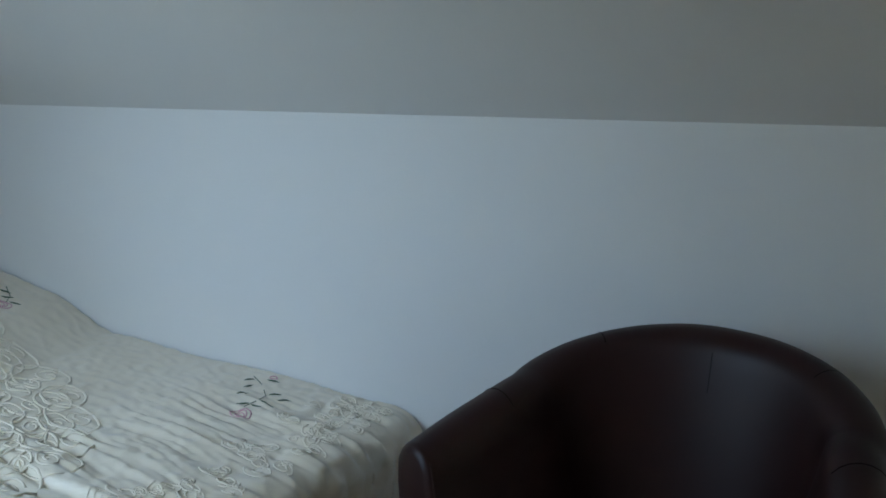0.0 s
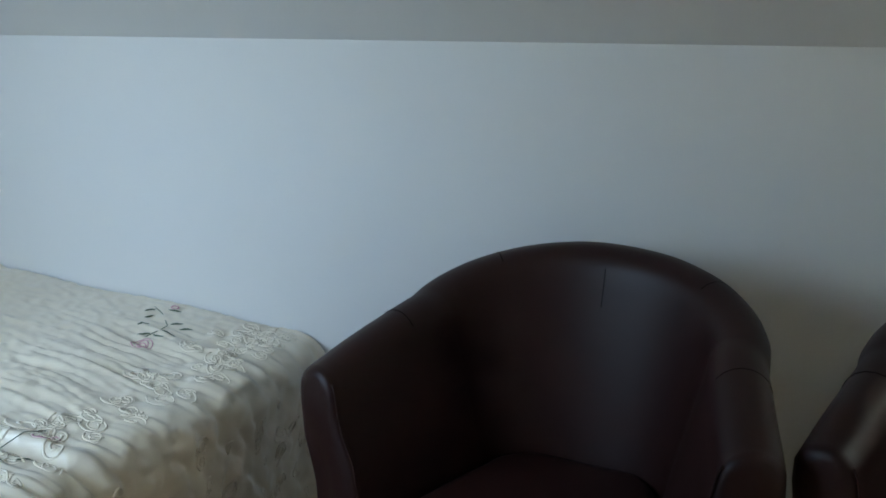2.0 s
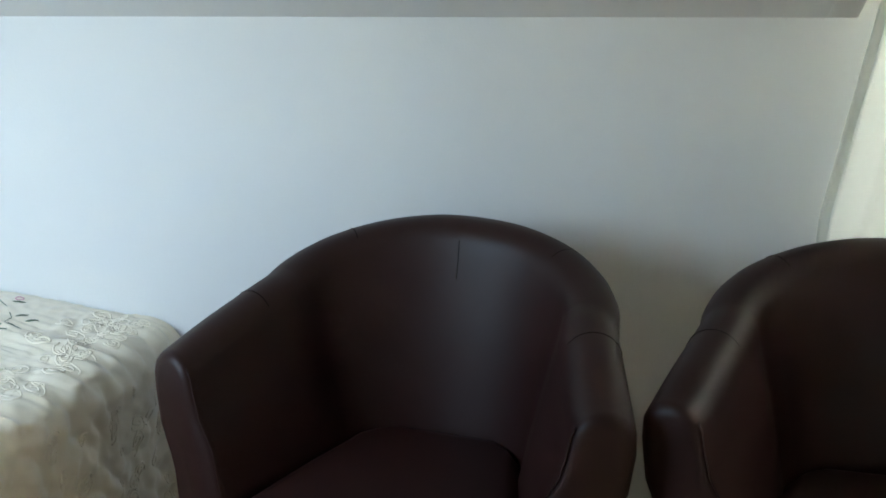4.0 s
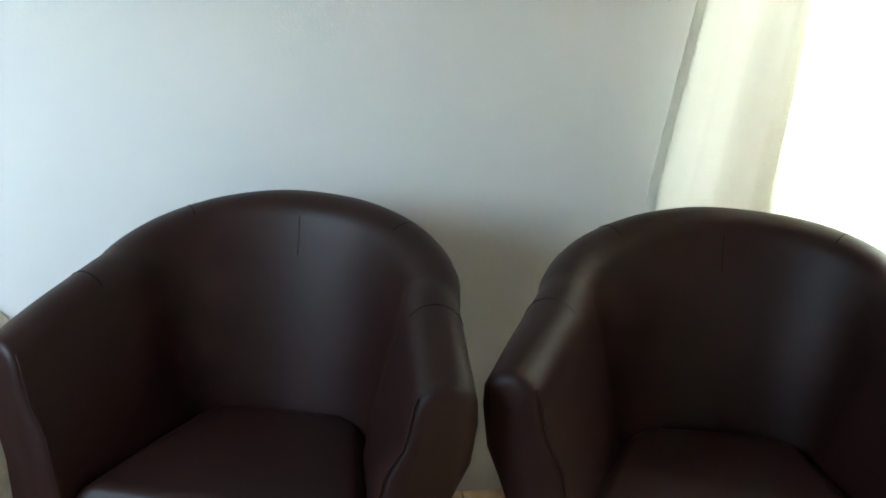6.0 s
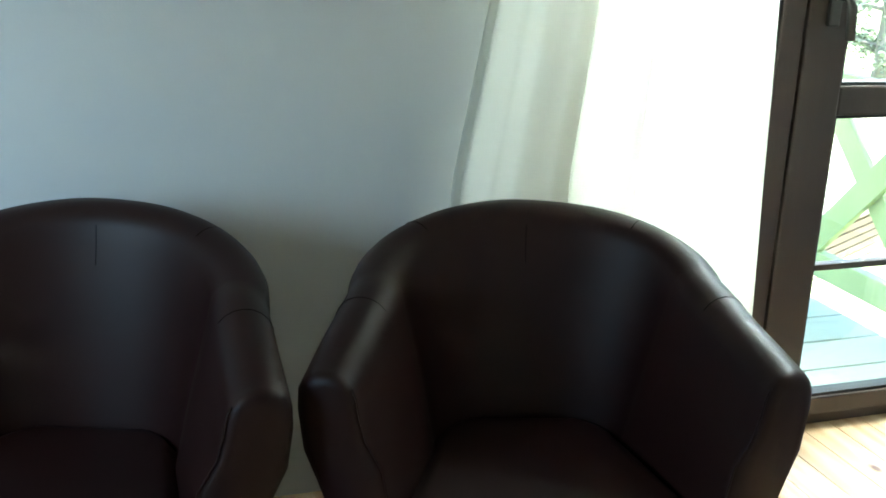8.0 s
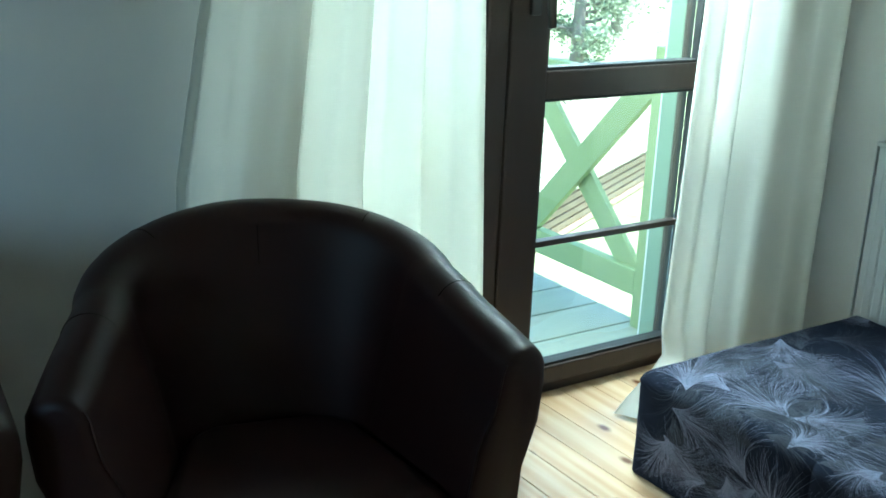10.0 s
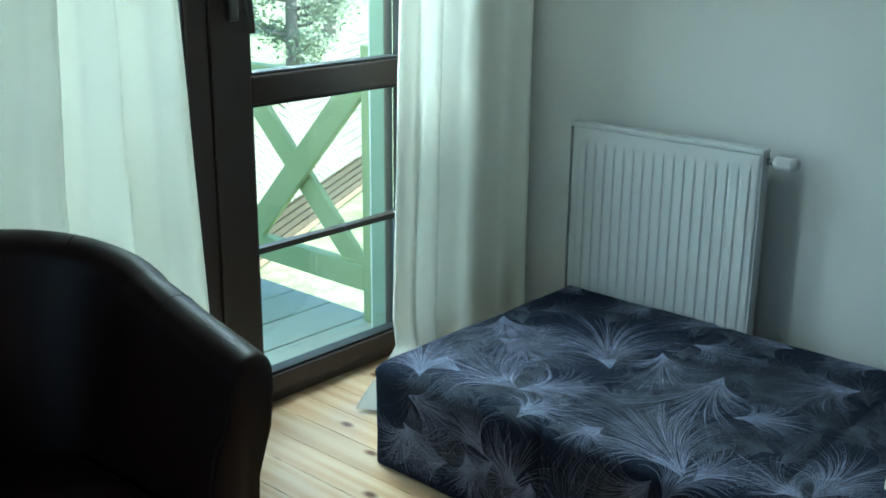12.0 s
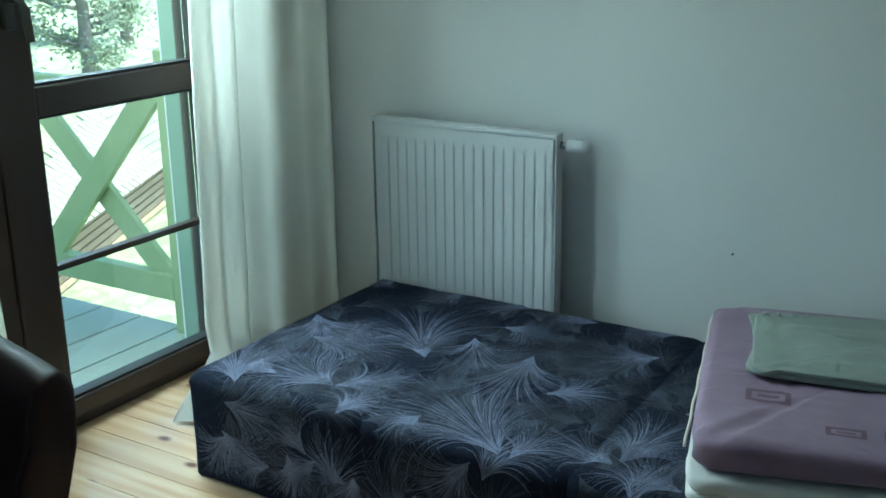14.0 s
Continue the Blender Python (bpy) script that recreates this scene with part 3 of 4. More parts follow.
def feather(place, a, b, spread=0.62, n=58, seed=0):
    """Fine curved strokes that fan out from a towards b; place() lays them on the cloth."""
    rnd = random.Random(seed)
    d = Vector((b[0] - a[0], b[1] - a[1]))
    length, ang = d.length * 1.30, math.atan2(d.y, d.x)
    bm = bmesh.new()
    for i in range(n):
        k = 2 * (i + rnd.random()) / n - 1
        th = ang + 0.42 * spread * k
        ln = length * (1.0 - 0.45 * abs(k) ** 1.5) * (0.72 + 0.4 * rnd.random())
        bend = 1.05 * k + 0.30 * (rnd.random() - 0.5)
        s0 = 0.02 + 0.40 * rnd.random() ** 1.6
        w = 0.00056 * (0.45 + 0.8 * rnd.random())
        pts = []
        for j in range(8):
            s = s0 + (1 - s0) * j / 7
            t = th + bend * s * s * 0.8
            pts.append(Vector((a[0] + ln * s * math.cos(t), a[1] + ln * s * math.sin(t))))
        prev = None
        lift = 0.0012 * rnd.random()
        for j, p in enumerate(pts):
            q = pts[min(j + 1, 7)] - pts[max(j - 1, 0)]
            side = Vector((-q.y, q.x)).normalized() * w * (0.75 + 0.25 * min(1.0, j / 2.5)) * (1.0 - 0.75 * j / 7)
            l, r = place(p + side, lift), place(p - side, lift)
            if l is None or r is None:
                break
            cur = (bm.verts.new(l), bm.verts.new(r))
            if prev:
                bm.faces.new((prev[0], prev[1], cur[1], cur[0]))
            prev = cur
    return bm


def on_cover(p, lift):
    """p.x as a distance across the cover from its room-side edge, p.y along the bed."""
    if not (U0 + 0.012 < p.x < U1 - 0.01 and BY0 < p.y < BY1 - 0.012) or min(abs(p.y - c) for c in CUTS) < 0.003:
        return None
    return cover(p.x, p.y, 0.0011 + lift)


def top_u(x):
    return x - BX0 - ROUND + ARC / 2


def side_u(z):
    return z - BZ + ROUND - ARC / 2


TOP_FEATHERS = [
    (1.746, 1.559, 1.935, 1.716), (2.064, 1.582, 2.079, 1.366), (1.840, 1.343, 1.904, 1.565), (1.840, 1.343, 1.961, 1.228),
    (1.735, 1.264, 1.869, 1.231), (2.084, 1.250, 2.320, 1.422), (2.263, 1.210, 2.083, 1.113), (1.813, 1.086, 1.735, 1.118),
    (2.232, 1.026, 1.957, 0.989), (1.745, 0.855, 1.966, 1.124), (2.040, 0.903, 2.120, 0.793), (1.831, 0.637, 2.035, 0.601),
    (2.540, 1.640, 2.473, 1.680), (2.540, 1.398, 2.454, 1.458), (2.540, 1.180, 2.472, 1.305), (2.513, 0.980, 2.504, 1.099)]
MORE_FEATHERS = [
    (2.362, 1.180, 2.366, 1.052), (2.368, 0.752, 2.270, 0.888), (2.530, 0.761, 2.510, 0.885), (1.814, 0.642, 1.875, 0.776),
    (2.197, 1.670, 2.024, 1.499), (2.10, 0.60, 2.2, 0.45), (1.85, 0.35, 2.05, 0.42), (2.3, 0.2, 2.1, 0.1), (1.8, 0.05, 1.95, -0.1)]
SIDE_FEATHERS = [(1.599, 0.147, 1.486, 0.052), (1.399, 0.136, 1.372, 0.040), (1.214, 0.128, 1.216, 0.050), (1.578, 0.145, 1.644, 0.023), (1.048, 0.134, 1.084, 0.050),
                 (0.86, 0.15, 0.80, 0.06), (0.62, 0.14, 0.66, 0.05)]
for i, f in enumerate(TOP_FEATHERS + MORE_FEATHERS):
    a, b = (top_u(f[0]), f[1]), (top_u(f[2]), f[3])
    part("feather_print", feather(on_cover, a, b, 0.75 + 0.4 * ((i * 7) % 5) / 5, 128, i), M["feather"], bed, "pale printed feather")
for i, f in enumerate(SIDE_FEATHERS):
    a, b = (side_u(f[1]), f[0]), (side_u(f[3]), f[2])
    part("feather_print", feather(on_cover, a, b, 0.75, 100, 300 + i), M["feather"], bed, "pale printed feather")
# scattered dim feathers; every third by the room side is paler, replacing bounced light
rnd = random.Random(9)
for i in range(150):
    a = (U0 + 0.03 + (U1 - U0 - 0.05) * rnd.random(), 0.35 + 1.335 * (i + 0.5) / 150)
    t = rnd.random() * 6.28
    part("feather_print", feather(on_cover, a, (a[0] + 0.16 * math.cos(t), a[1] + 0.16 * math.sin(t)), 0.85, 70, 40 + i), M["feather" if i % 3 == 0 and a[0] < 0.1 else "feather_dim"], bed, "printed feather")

# ---- folded bedding on the day bed ----
STACK = pose(1.755, 0.472, 0, 0, 0, 14)


def folded(name, x0, x1, y0, y1, z0, z1, mat, label, category, layers=1, seed=0.0, wrinkle=0.009):
    """A folded cloth pack: soft rounded layers, folded at the front, edges a little uneven."""
    ob = thing(name, STACK, label, category)
    h = (z1 - z0) / layers
    for k in range(layers):
        za, zb = z0 + h * k, z0 + h * (k + 1)
        r = h / 2

        def fn(u, v, za=za, zb=zb, r=r, k=k):
            t = 2 * math.pi * u
            cx, cy = math.cos(t), math.sin(t)
            e = 0.13
            px, py = math.copysign(abs(cx) ** e, cx), math.copysign(abs(cy) ** e, cy)
            a = math.pi * (v - 0.5)
            out = r * math.cos(a) ** 0.8 if 0 < v < 1 else 0.0
            w2, d2 = (x1 - x0) / 2 - r, (y1 - y0) / 2 - r
            x = (x0 + x1) / 2 + px * (w2 + out)
            y = (y0 + y1) / 2 + py * (d2 + out)
            z = (za + zb) / 2 + r * math.copysign(abs(math.sin(a)) ** 0.7, math.sin(a)) * 0.985
            q = Vector((x * 7, y * 7, z * 12 + seed + k))
            n2 = noise.noise(Vector((x * 16, y * 26, seed)))
            return Vector((x, y, z)) + Vector((1, 1, 0.45)) * wrinkle * noise.noise(q) + Vector((0.6, 0.6, 0.35)) * wrinkle * noise.noise(q * 3.2) + Vector((0, 0, 0.5)) * wrinkle * n2
        bm = sheet(120, 14, fn)
        bmesh.ops.remove_doubles(bm, verts=bm.verts[:], dist=0.0004)
        # close top and bottom with inner grids
        for top in (1.0, 0.0):
            ring = [fn(i / 120, top) for i in range(120)]
            c = sum(ring, Vector()) / 120
            loops = [[bm.verts.new(c + (p - c) * s + Vector((0, 0, (wrinkle * (1 - s ** 6) if top else 0) * (0.6 * noise.noise(Vector(((c + (p - c) * s).x * 9, (c + (p - c) * s).y * 14, seed))) + 0.35 * noise.noise(Vector(((c + (p - c) * s).x * 30, (c + (p - c) * s).y * 22, seed + 4))))))) for p in ring] for s in [1 - 0.03 * q for q in range(33)]]
            for A, B in zip(loops, loops[1:]):
                for i in range(120):
                    j = (i + 1) % 120
                    bm.faces.new((A[i], A[j], B[j], B[i]))
            bm.faces.new(loops[-1])
        bmesh.ops.remove_doubles(bm, verts=bm.verts[:], dist=0.0004)
        part("fold", bm, mat, ob, "", True)
    return ob


folded("folded_sheet", -0.025, 0.73, -0.62, 0.012, 0.275, 0.334, M["white_cotton"], "white cotton sheet folded on the day bed", "bed sheet", 2, 3.0)
duvet = folded("folded_duvet", 0.0, 0.74, -0.62, 0.008, 0.337, 0.404, M["lilac"], "lilac cotton duvet folded on the white sheet", "duvet", 1, 7.0, 0.010)
part("piping", tube([(0.018 + 0.70 * k / 30, 0.012 + 0.001 * math.sin(k), 0.376 + 0.001 * math.sin(1.7 * k)) for k in range(31)], 0.0028, 6), M["cord"], duvet, "pale stitched edge", True)


duvet_cloth = [c for c in duvet.children if c.name.startswith("fold")][0].data
DUVET_SKIN = BVHTree.FromPolygons([v.co.copy() for v in duvet_cloth.vertices], [list(p.vertices) for p in duvet_cloth.polygons])


def duvet_top(x, y):
    hit = DUVET_SKIN.ray_cast(Vector((x, y, 0.6)), Vector((0, 0, -1)))[0]
    return Vector((x, y, (hit.z if hit else 0.404) + 0.0008))


def print_frame(x0, x1, y0, y1, t):
    """A printed square outline that follows the cloth."""
    bm = bmesh.new()
    for a in ((x0, x1, y0, y0 + t), (x0, x1, y1 - t, y1), (x0, x0 + t, y0 + t, y1 - t), (x1 - t, x1, y0 + t, y1 - t), (x0 + 0.4 * (x1 - x0), x0 + 0.6 * (x1 - x0), y0 + 2 * t, y1 - 2 * t)):
        g = [[bm.verts.new(duvet_top(a[0] + (a[1] - a[0]) * i / 8, a[2] + (a[3] - a[2]) * k / 8)) for k in range(9)] for i in range(9)]
        for i in range(8):
            for k in range(8):
                bm.faces.new((g[i][k], g[i + 1][k], g[i + 1][k + 1], g[i][k + 1]))
    return bm


part("print_square", print_frame(0.190, 0.245, -0.170, -0.085, 0.011), M["lilac_print"], duvet, "plum printed square")
for i in range(3):
    part("print_square", print_frame(0.075, 0.110, -0.50 + 0.10 * i, -0.43 + 0.10 * i, 0.009), M["lilac_print"], duvet, "plum printed square")
folded("folded_pillowcase", 0.285, 0.635, -0.55, -0.085, 0.4065, 0.428, M["mint"], "mint green cotton pillowcase folded on the duvet", "pillowcase", 2, 11.0, 0.017)

case = [o for o in bpy.data.objects if o.name.startswith("folded_pillowcase")][0]


def frill(u, v):
    y = -0.545 + 0.45 * u
    wave = 0.006 * math.sin(y * 210 + 2.0 * noise.noise(Vector((y * 18, 0, 3.0)))) + 0.004 * noise.noise(Vector((y * 60, v * 3, 1.0)))
    return Vector((0.612 + 0.034 * v, y + 0.002 * math.sin(y * 160), 0.4275 + (0.4 + 0.6 * v) * wave - 0.008 * v * v))


part("gathered_hem", sheet(260, 6, frill), M["mint"], case, "gathered cotton hem", True)

# ---- made bed ----
mbed = thing("made_bed", pose(0, 0, 0), "bed made up with an ivory embroidered satin spread", "bed")
WX0, WX1, WY_0, WY_1, WZ = -1.71, -0.575, 0.25, 2.145, 0.487
part("base", box(WX0 + 0.03, -1.2, WY_0 + 0.05, WY_1 - 0.03, 0.0, 0.40, 0.01), M["white_cotton"], mbed)
RISE = ((0.56, 0.0), (1.06, 0.082), (1.31, 0.128), (1.455, 0.209), (1.60, 0.259), (1.75, 0.275))


def foot_edge(y):
    return WX1 - 0.26 * (WY_1 - y) ** 1.1


def spread_top(x, y):
    """Height of the spread's top, rising over the pillow, with pulled folds."""
    z = WZ
    for (a, p), (b, q) in zip(RISE, RISE[1:]):
        if a <= -x <= b:
            z = WZ + p + (q - p) * (0.6 * (-x - a) / (b - a) + 0.4 * smooth01((-x - a) / (b - a)))
    if -x > 1.75:
        z = WZ + 0.275
    along, across = 0.955 * x - 0.297 * y, 0.297 * x + 0.955 * y
    across += 0.05 * noise.noise(Vector((x * 2.6, y * 2.6, 6.0))) + 0.014 * noise.noise(Vector((x * 9, y * 9, 7.0)))
    some = 0.35 + 0.9 * smooth01(0.5 + 1.3 * noise.noise(Vector((x * 3.1, y * 3.1, 21.0))))
    pull = smooth01((x + 1.28) / 0.25) * smooth01((2.08 - y) / 0.2)
    z += some * pull * (0.012 * noise.noise(Vector((along * 2.0, across * 17, 1.0))) + 0.010 * noise.noise(Vector((along * 4.0, across * 36, 5.0))) + 0.0065 * noise.noise(Vector((along * 9, across * 70, 9.0)))) + 0.0030 * noise.noise(Vector((x * 48, y * 48, 2.0)))
    puck = smooth01((x + 0.86) / 0.15) * smooth01((y - 1.55) / 0.3)
    z += puck * (0.016 * abs(noise.noise(Vector((x * 17, y * 17, 3.0)))) + 0.006 * noise.noise(Vector((x * 40, y * 40, 13.0)))) + 0.004 * noise.noise(Vector((x * 5, y * 5, 8.0)))
    return z


def spread_at(s, y):
    """A point of the spread, s metres of cloth from the head."""
    edge = foot_edge(y)
    top = edge - WX0
    r = 0.085
    if s < top - r:
        x = WX0 + s
        return Vector((x, y, spread_top(x, y)))
    ze = spread_top(edge - r, y)
    if s < top + 0.5 * r:
        k = (s - top + r) / (1.5 * r)
        x, z = edge - r + r * math.sin(k * math.pi / 2), ze - r + r * math.cos(k * math.pi / 2)
        d = 0
    else:
        d = s - top - 0.5 * r
        x, z = edge + 0.06 * d, ze - r - d
    ruffle = 0.011 * noise.noise(Vector((y * 14, z * 3, 4.0))) * min(1, d * 6) + 0.012 * abs(noise.noise(Vector((y * 19, z * 19, x * 12)))) + 0.005 * noise.noise(Vector((y * 42, z * 42, x * 20)))
    return Vector((x + ruffle * smooth01((s - top + r) / 0.06), y, max(z, 0.012)))


def spread(u, v):
    """u from the head to the hem at the foot, v from the near side to the knee wall."""
    y = WY_0 + (WY_1 - WY_0) * v
    return spread_at(u * (foot_edge(y) - WX0 + 0.50), y)


part("bedspread", sheet(360, 400, spread), M["cream"], mbed, "ivory satin spread with pulled folds", True)


def laid(pts, lift=0.0004):
    """Points on the top of the spread, or hanging down its foot."""
    out = []
    for x, y in pts:
        y = min(max(y, WY_0), WY_1)
        down = smooth01((x - foot_edge(y) + 0.08) / 0.12)
        out.append(spread_at(x - WX0, y) + Vector((lift * down, 0, lift * (1 - down))))
    return out


def loop(cx, cy, rx, ry, rot, n=18, turns=1.0, shrink=0.0):
    c, s = math.cos(rot), math.sin(rot)
    r = []
    for i in range(n):
        t = 2 * math.pi * turns * i / (n - 1)
        k = 1 - shrink * i / (n - 1)
        a, b = rx * k * math.cos(t), ry * k * math.sin(t)
        r.append((cx + a * c - b * s, cy + a * s + b * c))
    return r


def cord(pts, r=0.0029, mat="cream", name="embroidered_cord", label=""):
    part(name, tube(laid(pts), r, 5, flat=0.8), M[mat], mbed, label, True)


# corded medallion of scallops and scrolls in the middle of the spread
MX, MY = -1.42, 1.53
rnd0 = random.Random(2)
for ring, (rad, n, rx, ry) in enumerate(((0.330, 22, 0.046, 0.060), (0.290, 21, 0.036, 0.040), (0.250, 19, 0.034, 0.044), (0.205, 16, 0.034, 0.042), (0.160, 13, 0.03, 0.036), (0.110, 10, 0.03, 0.034), (0.06, 6, 0.026, 0.03))):
    for i in range(n):
        t = 2 * math.pi * i / n + 0.2 * ring
        rr = rad * (0.95 + 0.1 * rnd0.random())
        cord(loop(MX + rr * math.cos(t), MY + rr * math.sin(t), rx * (0.8 + 0.35 * rnd0.random()), ry * (0.8 + 0.35 * rnd0.random()), t + 0.5 * rnd0.random()))
        cord(loop(MX + (rad + 0.012) * math.cos(t), MY + (rad + 0.012) * math.sin(t), rx * 0.55, ry * 0.55, t + rnd0.random(), 22, 1.2 + 0.6 * rnd0.random(), 0.75), 0.0023)
# scrolls scattered along the foot and down the drape
rnd = random.Random(5)
for i in range(190):
    y = 2.12 - 1.0 * rnd.random() ** 1.3
    s = 0.012 + 0.018 * rnd.random()
    e = foot_edge(y) - 0.02
    x = e - s - 0.02 - 0.13 * rnd.random() ** 1.5 if i % 2 else e + s + 0.03 + 0.30 * rnd.random()
    cord(loop(x, y, s, s * (0.6 + 0.4 * rnd.random()), rnd.random() * 6, 24, 1.1 + 0.9 * rnd.random(), 0.8), 0.0015 + 0.0010 * rnd.random())


def sprig(rose, twig, leaves, buds):
    """An embroidered rose with its curved twig, leaves and buds."""
    x, y = rose
    for k, s in enumerate((0.021, 0.014, 0.008)):
        cord(loop(x, y, s, s * 0.8, 0.5 + k), 0.0014, "petal", "embroidered_rose", "pink embroidered rose")
    cord(twig, 0.0010, "leaf", "embroidered_twig", "dark green stitched twig")
    for lx, ly, rot in leaves:
        c, s = math.cos(rot), math.sin(rot)
        pts = laid([(lx + a * c, ly + a * s) for a in (-0.014, -0.009, -0.003, 0.004, 0.010, 0.014)])
        part("embroidered_leaf", tube(pts, [0.0005, 0.003, 0.0045, 0.004, 0.0025, 0.0005], 6, flat=0.35), M["leaf"], mbed, "dark green stitched leaf", True)
    for bx, by in buds:
        cord(loop(bx, by, 0.008, 0.006, 0.3, 10), 0.002, "petal", "embroidered_rose", "pink embroidered rose")


sprig((-0.892, 1.905), [(-0.895, 1.93), (-0.878, 1.97), (-0.885, 2.02), (-0.915, 2.07), (-0.945, 2.10)],
      [(-0.905, 1.945, 0.5), (-0.875, 1.945, -0.4), (-0.86, 1.965, 0.2), (-0.925, 1.99, 0.9), (-0.845, 2.02, 0.3), (-0.87, 2.035, 0.6), (-0.935, 2.045, 1.2), (-0.9, 2.10, 0.2), (-0.945, 2.075, 0.9)], [(-0.905, 2.115)])
sprig((-0.872, 1.475), [(-0.885, 1.50), (-0.90, 1.46), (-0.92, 1.41), (-0.955, 1.35), (-0.99, 1.30)],
      [(-0.93, 1.42, 0.3), (-0.87, 1.40, 0.9), (-0.95, 1.37, 0.1), (-0.90, 1.37, 0.7), (-0.98, 1.34, 0.4)], [(-0.95, 1.33)])
sprig((-1.488, 2.00), [(-1.49, 2.02), (-1.50, 2.05), (-1.53, 2.08)], [(-1.50, 2.04, 0.6), (-1.475, 2.03, 0.1), (-1.52, 2.06, 0.3)], [])

# ---- balcony ----
RLX, GROUND = 2.49, -1.9
deck = tagged(new("balcony_deck"), "weathered grey-green timber balcony deck", "deck", kind="structure")
part("board", box(0.2, RLX + 0.06, 2.256, 2.352, -0.075, -0.045, 0.004), M["deck"], deck)
y = 2.36
while y < 3.5:
    part("board", box(0.2, RLX + 0.06, y, y + 0.19, -0.075, -0.045, 0.004), M["deck"], deck)
    y += 0.198
for x in (0.25, 1.3, RLX - 0.03):
    part("joist", box(x, x + 0.06, 2.36, 3.54, -0.22, -0.077), M["deck"], deck)
for x in (0.25, RLX - 0.04):
    part("support", box(x, x + 0.09, 3.42, 3.51, GROUND, -0.222), M["deck"], deck)
rail = thing("balcony_railing", pose(0, 0, 0), "green painted timber railing with crossed braces", "railing")
for y in (2.466, 3.44):
    part("post", box(RLX, RLX + 0.065, y, y + 0.056, -0.046, 0.912, 0.005), M["green_wood"], rail)
part("top_rail", beam((RLX + 0.024, 2.523, 0.775), (RLX + 0.024, 3.439, 0.775), 0.045, 0.05), M["green_wood"], rail)
part("bottom_rail", beam((RLX + 0.024, 2.523, 0.110), (RLX + 0.024, 3.439, 0.110), 0.045, 0.09), M["green_wood"], rail)
part("brace", beam((RLX + 0.014, 2.55, 0.785), (RLX + 0.014, 3.125, 0.165), 0.024, 0.095), M["green_wood"], rail)
part("brace", beam((RLX + 0.040, 2.555, 0.115), (RLX + 0.040, 3.19, 0.727), 0.024, 0.088), M["green_wood"], rail)

# ---- garden ----
structure("ground", sheet(40, 40, lambda u, v: Vector((-300 + 600 * u, -300 + 600 * v, GROUND - 0.001))), M["grass"], "sunlit garden lawn below the balcony", "ground")

# low timber outbuilding with a shingled roof
shed = thing("garden_shed", pose(6.85, 7.77, GROUND, 0, 0, 28.3), "low brown plank shed with a pale shingled roof", "shed")
part("wall", box(-1.6, 7.2, 0.34, 0.42, 0.0, 0.90), M["plank"], shed)
for i in range(6):
    part("plank", box(-1.6, 7.2, 0.30, 0.335, 0.02 + 0.085 * i, 0.09 + 0.085 * i, 0.006), M["plank"], shed)
for i in range(42):
    part("plank", box(-1.58 + 0.208 * i, -1.58 + 0.208 * i + 0.196, 0.312, 0.338, 0.535, 0.88, 0.005), M["plank"], shed)
PITCH = radians(38)
sl, cl = math.sin(PITCH), math.cos(PITCH)


def roof_at(x, s, lift):
    return Vector((x, s * cl - lift * sl, 0.70 + s * sl + lift * cl))


def verge(x):
    """How far up the slope the roof reaches: its upper edge climbs along the shed."""
    return 0.62 + 0.17 * x


bm = bmesh.new()
vs = [bm.verts.new(roof_at(x, k * verge(x), lift)) for lift in (-0.05, -0.005) for x, k in ((-1.9, 0), (7.4, 0), (7.4, 1), (-1.9, 1))]
for f in ((0, 1, 2, 3), (7, 6, 5, 4), (0, 1, 5, 4), (1, 2, 6, 5), (2, 3, 7, 6), (3, 0, 4, 7)):
    bm.faces.new([vs[i] for i in f])
roof = part("roof", bm, M["plank"], shed)
rnd = random.Random(3)
me = bpy.data.meshes.new("shingle")
bm = box(-0.06, 0.06, 0, 0.2, 0, 0.024, 0.002, 1)
bm.to_mesh(me)
bm.free()
me.materials.append(M["shingle"])
for j in range(12):
    x = -1.85 + 0.06 * (j % 2)
    while x < 1.4:
        if 0.10 * j > verge(x):
            x += 0.137
            continue
        ob = new("shingle", me)
        ob.parent = roof
        p = roof_at(x, 0.10 * j - 0.03, 0.004)
        ob.matrix_local = Matrix.Translation(p) @ Matrix.Rotation(PITCH - 0.06, 4, 'X') @ Matrix.Rotation(0.06 * (rnd.random() - 0.5), 4, 'Z')
        x += 0.130 + 0.014 * rnd.random()
bm = bmesh.new()
for j in range(20):
    x = -1.85 + 0.06 * (j % 2)
    while x < 7.3:
        if (j >= 12 or x >= 1.4) and 0.10 * j <= verge(x):
            p = roof_at(x, 0.10 * j - 0.03, 0.004)
            m = Matrix.Translation(p) @ Matrix.Rotation(PITCH - 0.06, 4, 'X') @ Matrix.Rotation(0.06 * (rnd.random() - 0.5), 4, 'Z')
            c = [bm.verts.new(m @ Vector(q)) for q in ((-0.06, 0, 0.024), (0.06, 0, 0.024), (0.06, 0.2, 0.012), (-0.06, 0.2, 0.012), (-0.06, 0, 0), (0.06, 0, 0))]
            bm.faces.new(c[:4])
            bm.faces.new((c[0], c[1], c[5], c[4]))
        x += 0.130 + 0.014 * rnd.random()
tagged(part("shingle_rest", bm, M["shingle"], roof), kind="stuff")


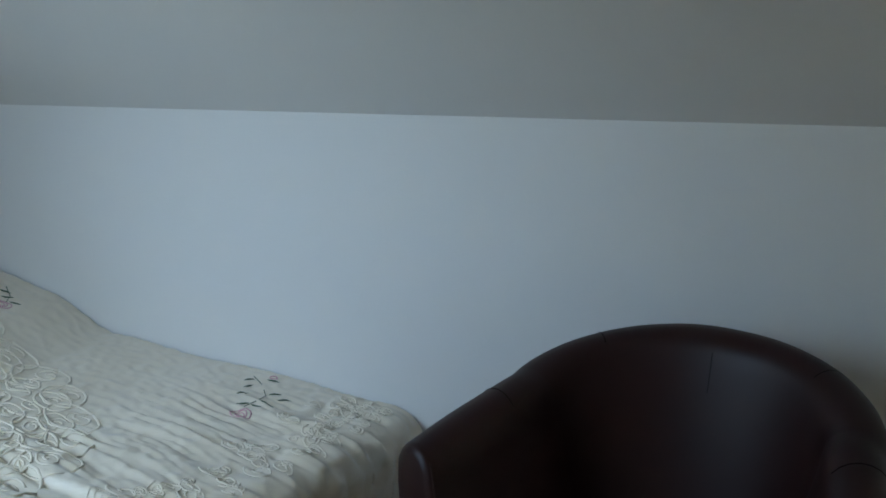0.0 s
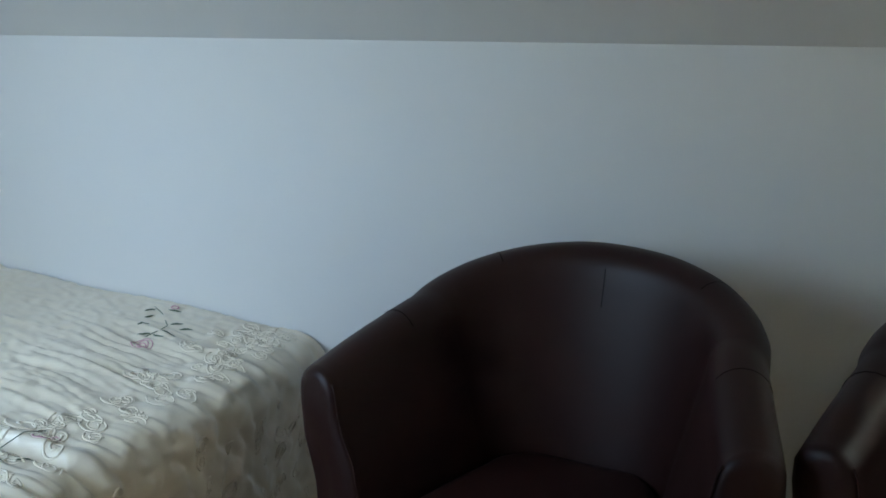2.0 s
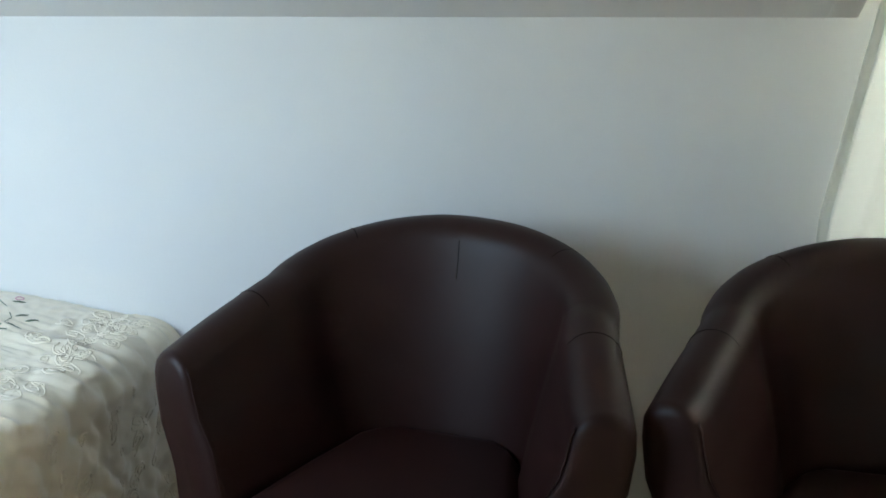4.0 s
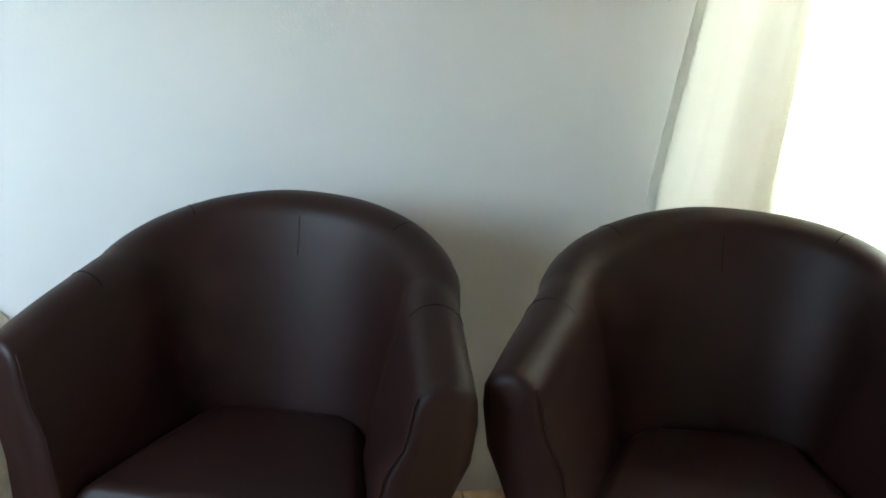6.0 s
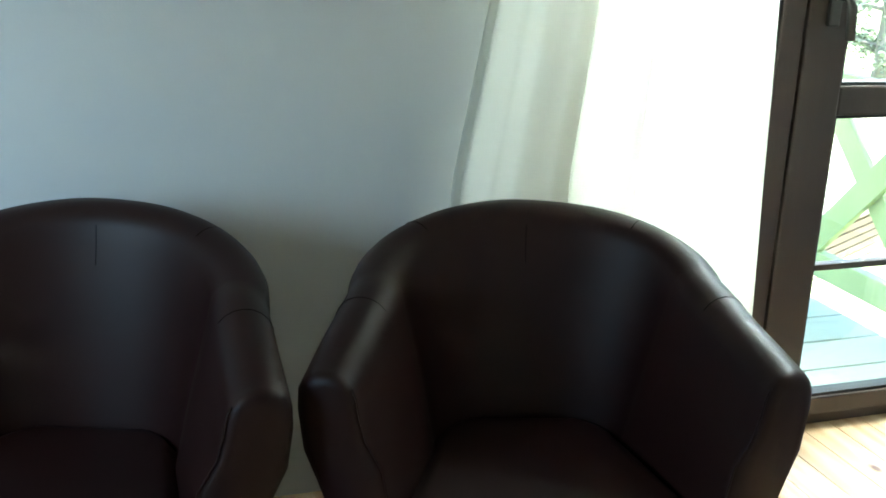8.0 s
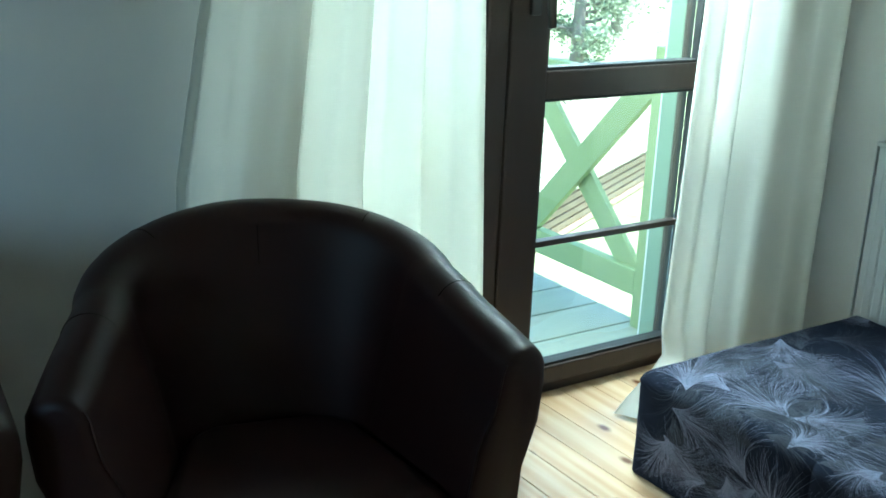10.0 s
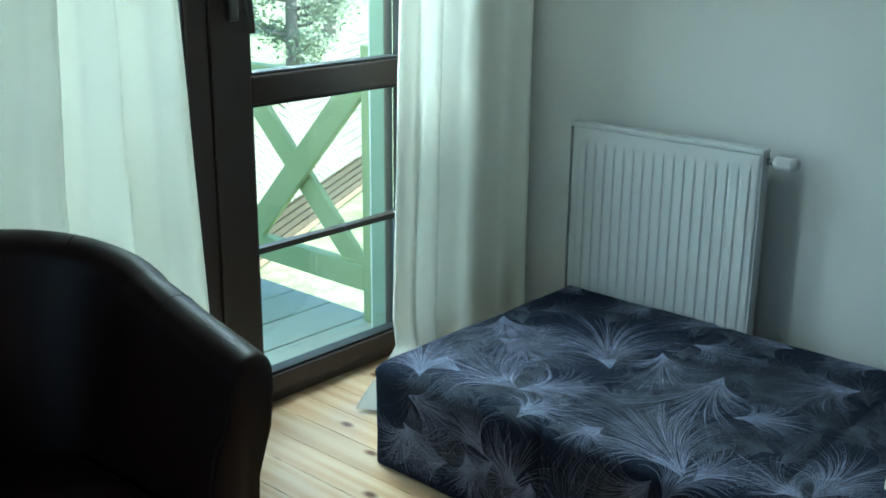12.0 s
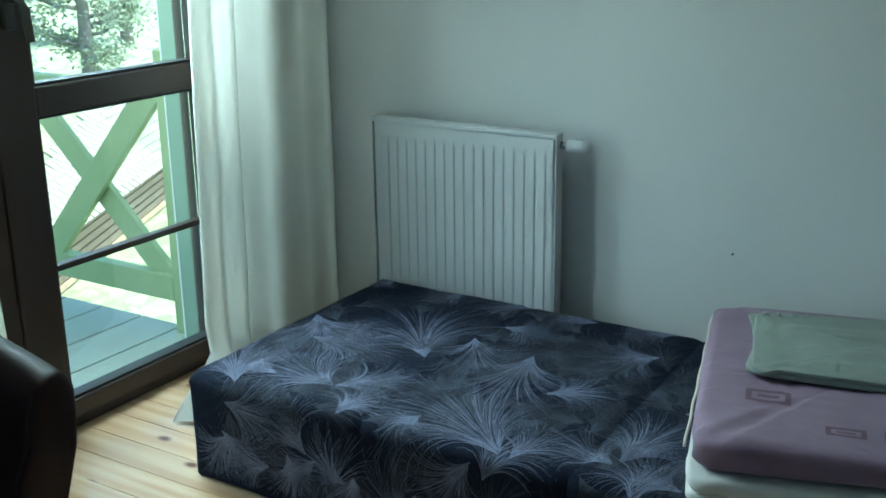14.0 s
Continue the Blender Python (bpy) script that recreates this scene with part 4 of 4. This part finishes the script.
def tree(name, x, y, height, crown, mat, label, seed, needles=False):
    rnd = random.Random(seed)
    top = thing(name, pose(x, y, GROUND), label, "tree", "garden trees")
    pts = [(0.04 * height * noise.noise(Vector((seed, k, 0))) * k / 8, 0.04 * height * noise.noise(Vector((seed, 5, k))) * k / 8, height * k / 8) for k in range(9)]
    bm = tube(pts, [0.028 * height * (1 - 0.1 * k) + 0.01 for k in range(9)], 9)
    tips = []
    for i in range(26):
        z = height * (0.08 + 0.86 * i / 26)
        a = rnd.random() * 6.28
        ln = crown * ((1.1 - i / 26) if needles else math.sin(math.pi * (0.15 + 0.8 * i / 26))) * (0.6 + 0.5 * rnd.random())
        dz = -0.15 * ln if needles else 0.45 * ln
        line = [(ln * s * math.cos(a), ln * s * math.sin(a), z + dz * s * s) for s in (0, 0.35, 0.7, 1.0)]
        tube(line, [0.05, 0.035, 0.02, 0.008], 5, bm)
        tips += [Vector(line[1]).lerp(Vector(line[3]), rnd.random()) for _ in range(12)]
    part("trunk", bm, M["bark"], top, "", True)
    verts, faces = [], []
    for c in tips:
        for _ in range(30):
            p = c + Vector((rnd.gauss(0, 0.16), rnd.gauss(0, 0.16), rnd.gauss(0, 0.12))) * crown * 0.8
            a = Vector((rnd.gauss(0, 1), rnd.gauss(0, 1), rnd.gauss(0, 0.6))).normalized()
            b = a.cross(Vector((rnd.gauss(0, 1), rnd.gauss(0, 1), rnd.gauss(0, 1)))).normalized()
            l, w = (0.09, 0.013) if needles else (0.055, 0.026)
            i = len(verts)
            verts += [p - a * l, p + b * w, p + a * l, p - b * w]
            faces.append((i, i + 1, i + 2, i + 3))
    me = bpy.data.meshes.new("crown")
    me.from_pydata(verts, [], faces)
    me.materials.append(mat)
    ob = new("crown", me)
    ob.parent = top


tree("spruce_tree", 11.3, 15.6, 4.6, 1.3, M["foliage_blue"], "young blue-green spruce beyond the shed", 1, True)
tree("birch_tree", 14.5, 17.0, 5.2, 1.6, M["foliage"], "leafy garden tree in sunlight", 2)
tree("birch_tree", 17.5, 16.2, 5.0, 1.7, M["foliage"], "leafy garden tree in sunlight", 3)
tree("spruce_tree", 9.6, 14.8, 3.8, 1.2, M["foliage"], "young spruce at the edge of the lawn", 4, True)
tree("birch_tree", 21.0, 23.0, 6.5, 2.2, M["foliage"], "leafy garden tree in sunlight", 5)
tree("birch_tree", 15.5, 24.0, 6.5, 2.2, M["foliage"], "leafy garden tree in sunlight", 6)

# ---- floor boards ----
floor = bpy.data.objects["floor"]
me = bpy.data.meshes.new("floor_board")
bm = box(-2.1, 2.1, -0.0492, 0.0492, -0.0195, 0.0, 0.0018, 1)
bm.to_mesh(me)
bm.free()
me.materials.append(M["floor"])
x = LEFT_X + 0.05
while x < RIGHT_X:
    ob = new("floor_board", me)
    ob.parent = floor
    ob.matrix_local = pose(x, (BACK_Y + WALL_Y) / 2 + 0.05, 0.0, 0, 0, 90)
    x += 0.1
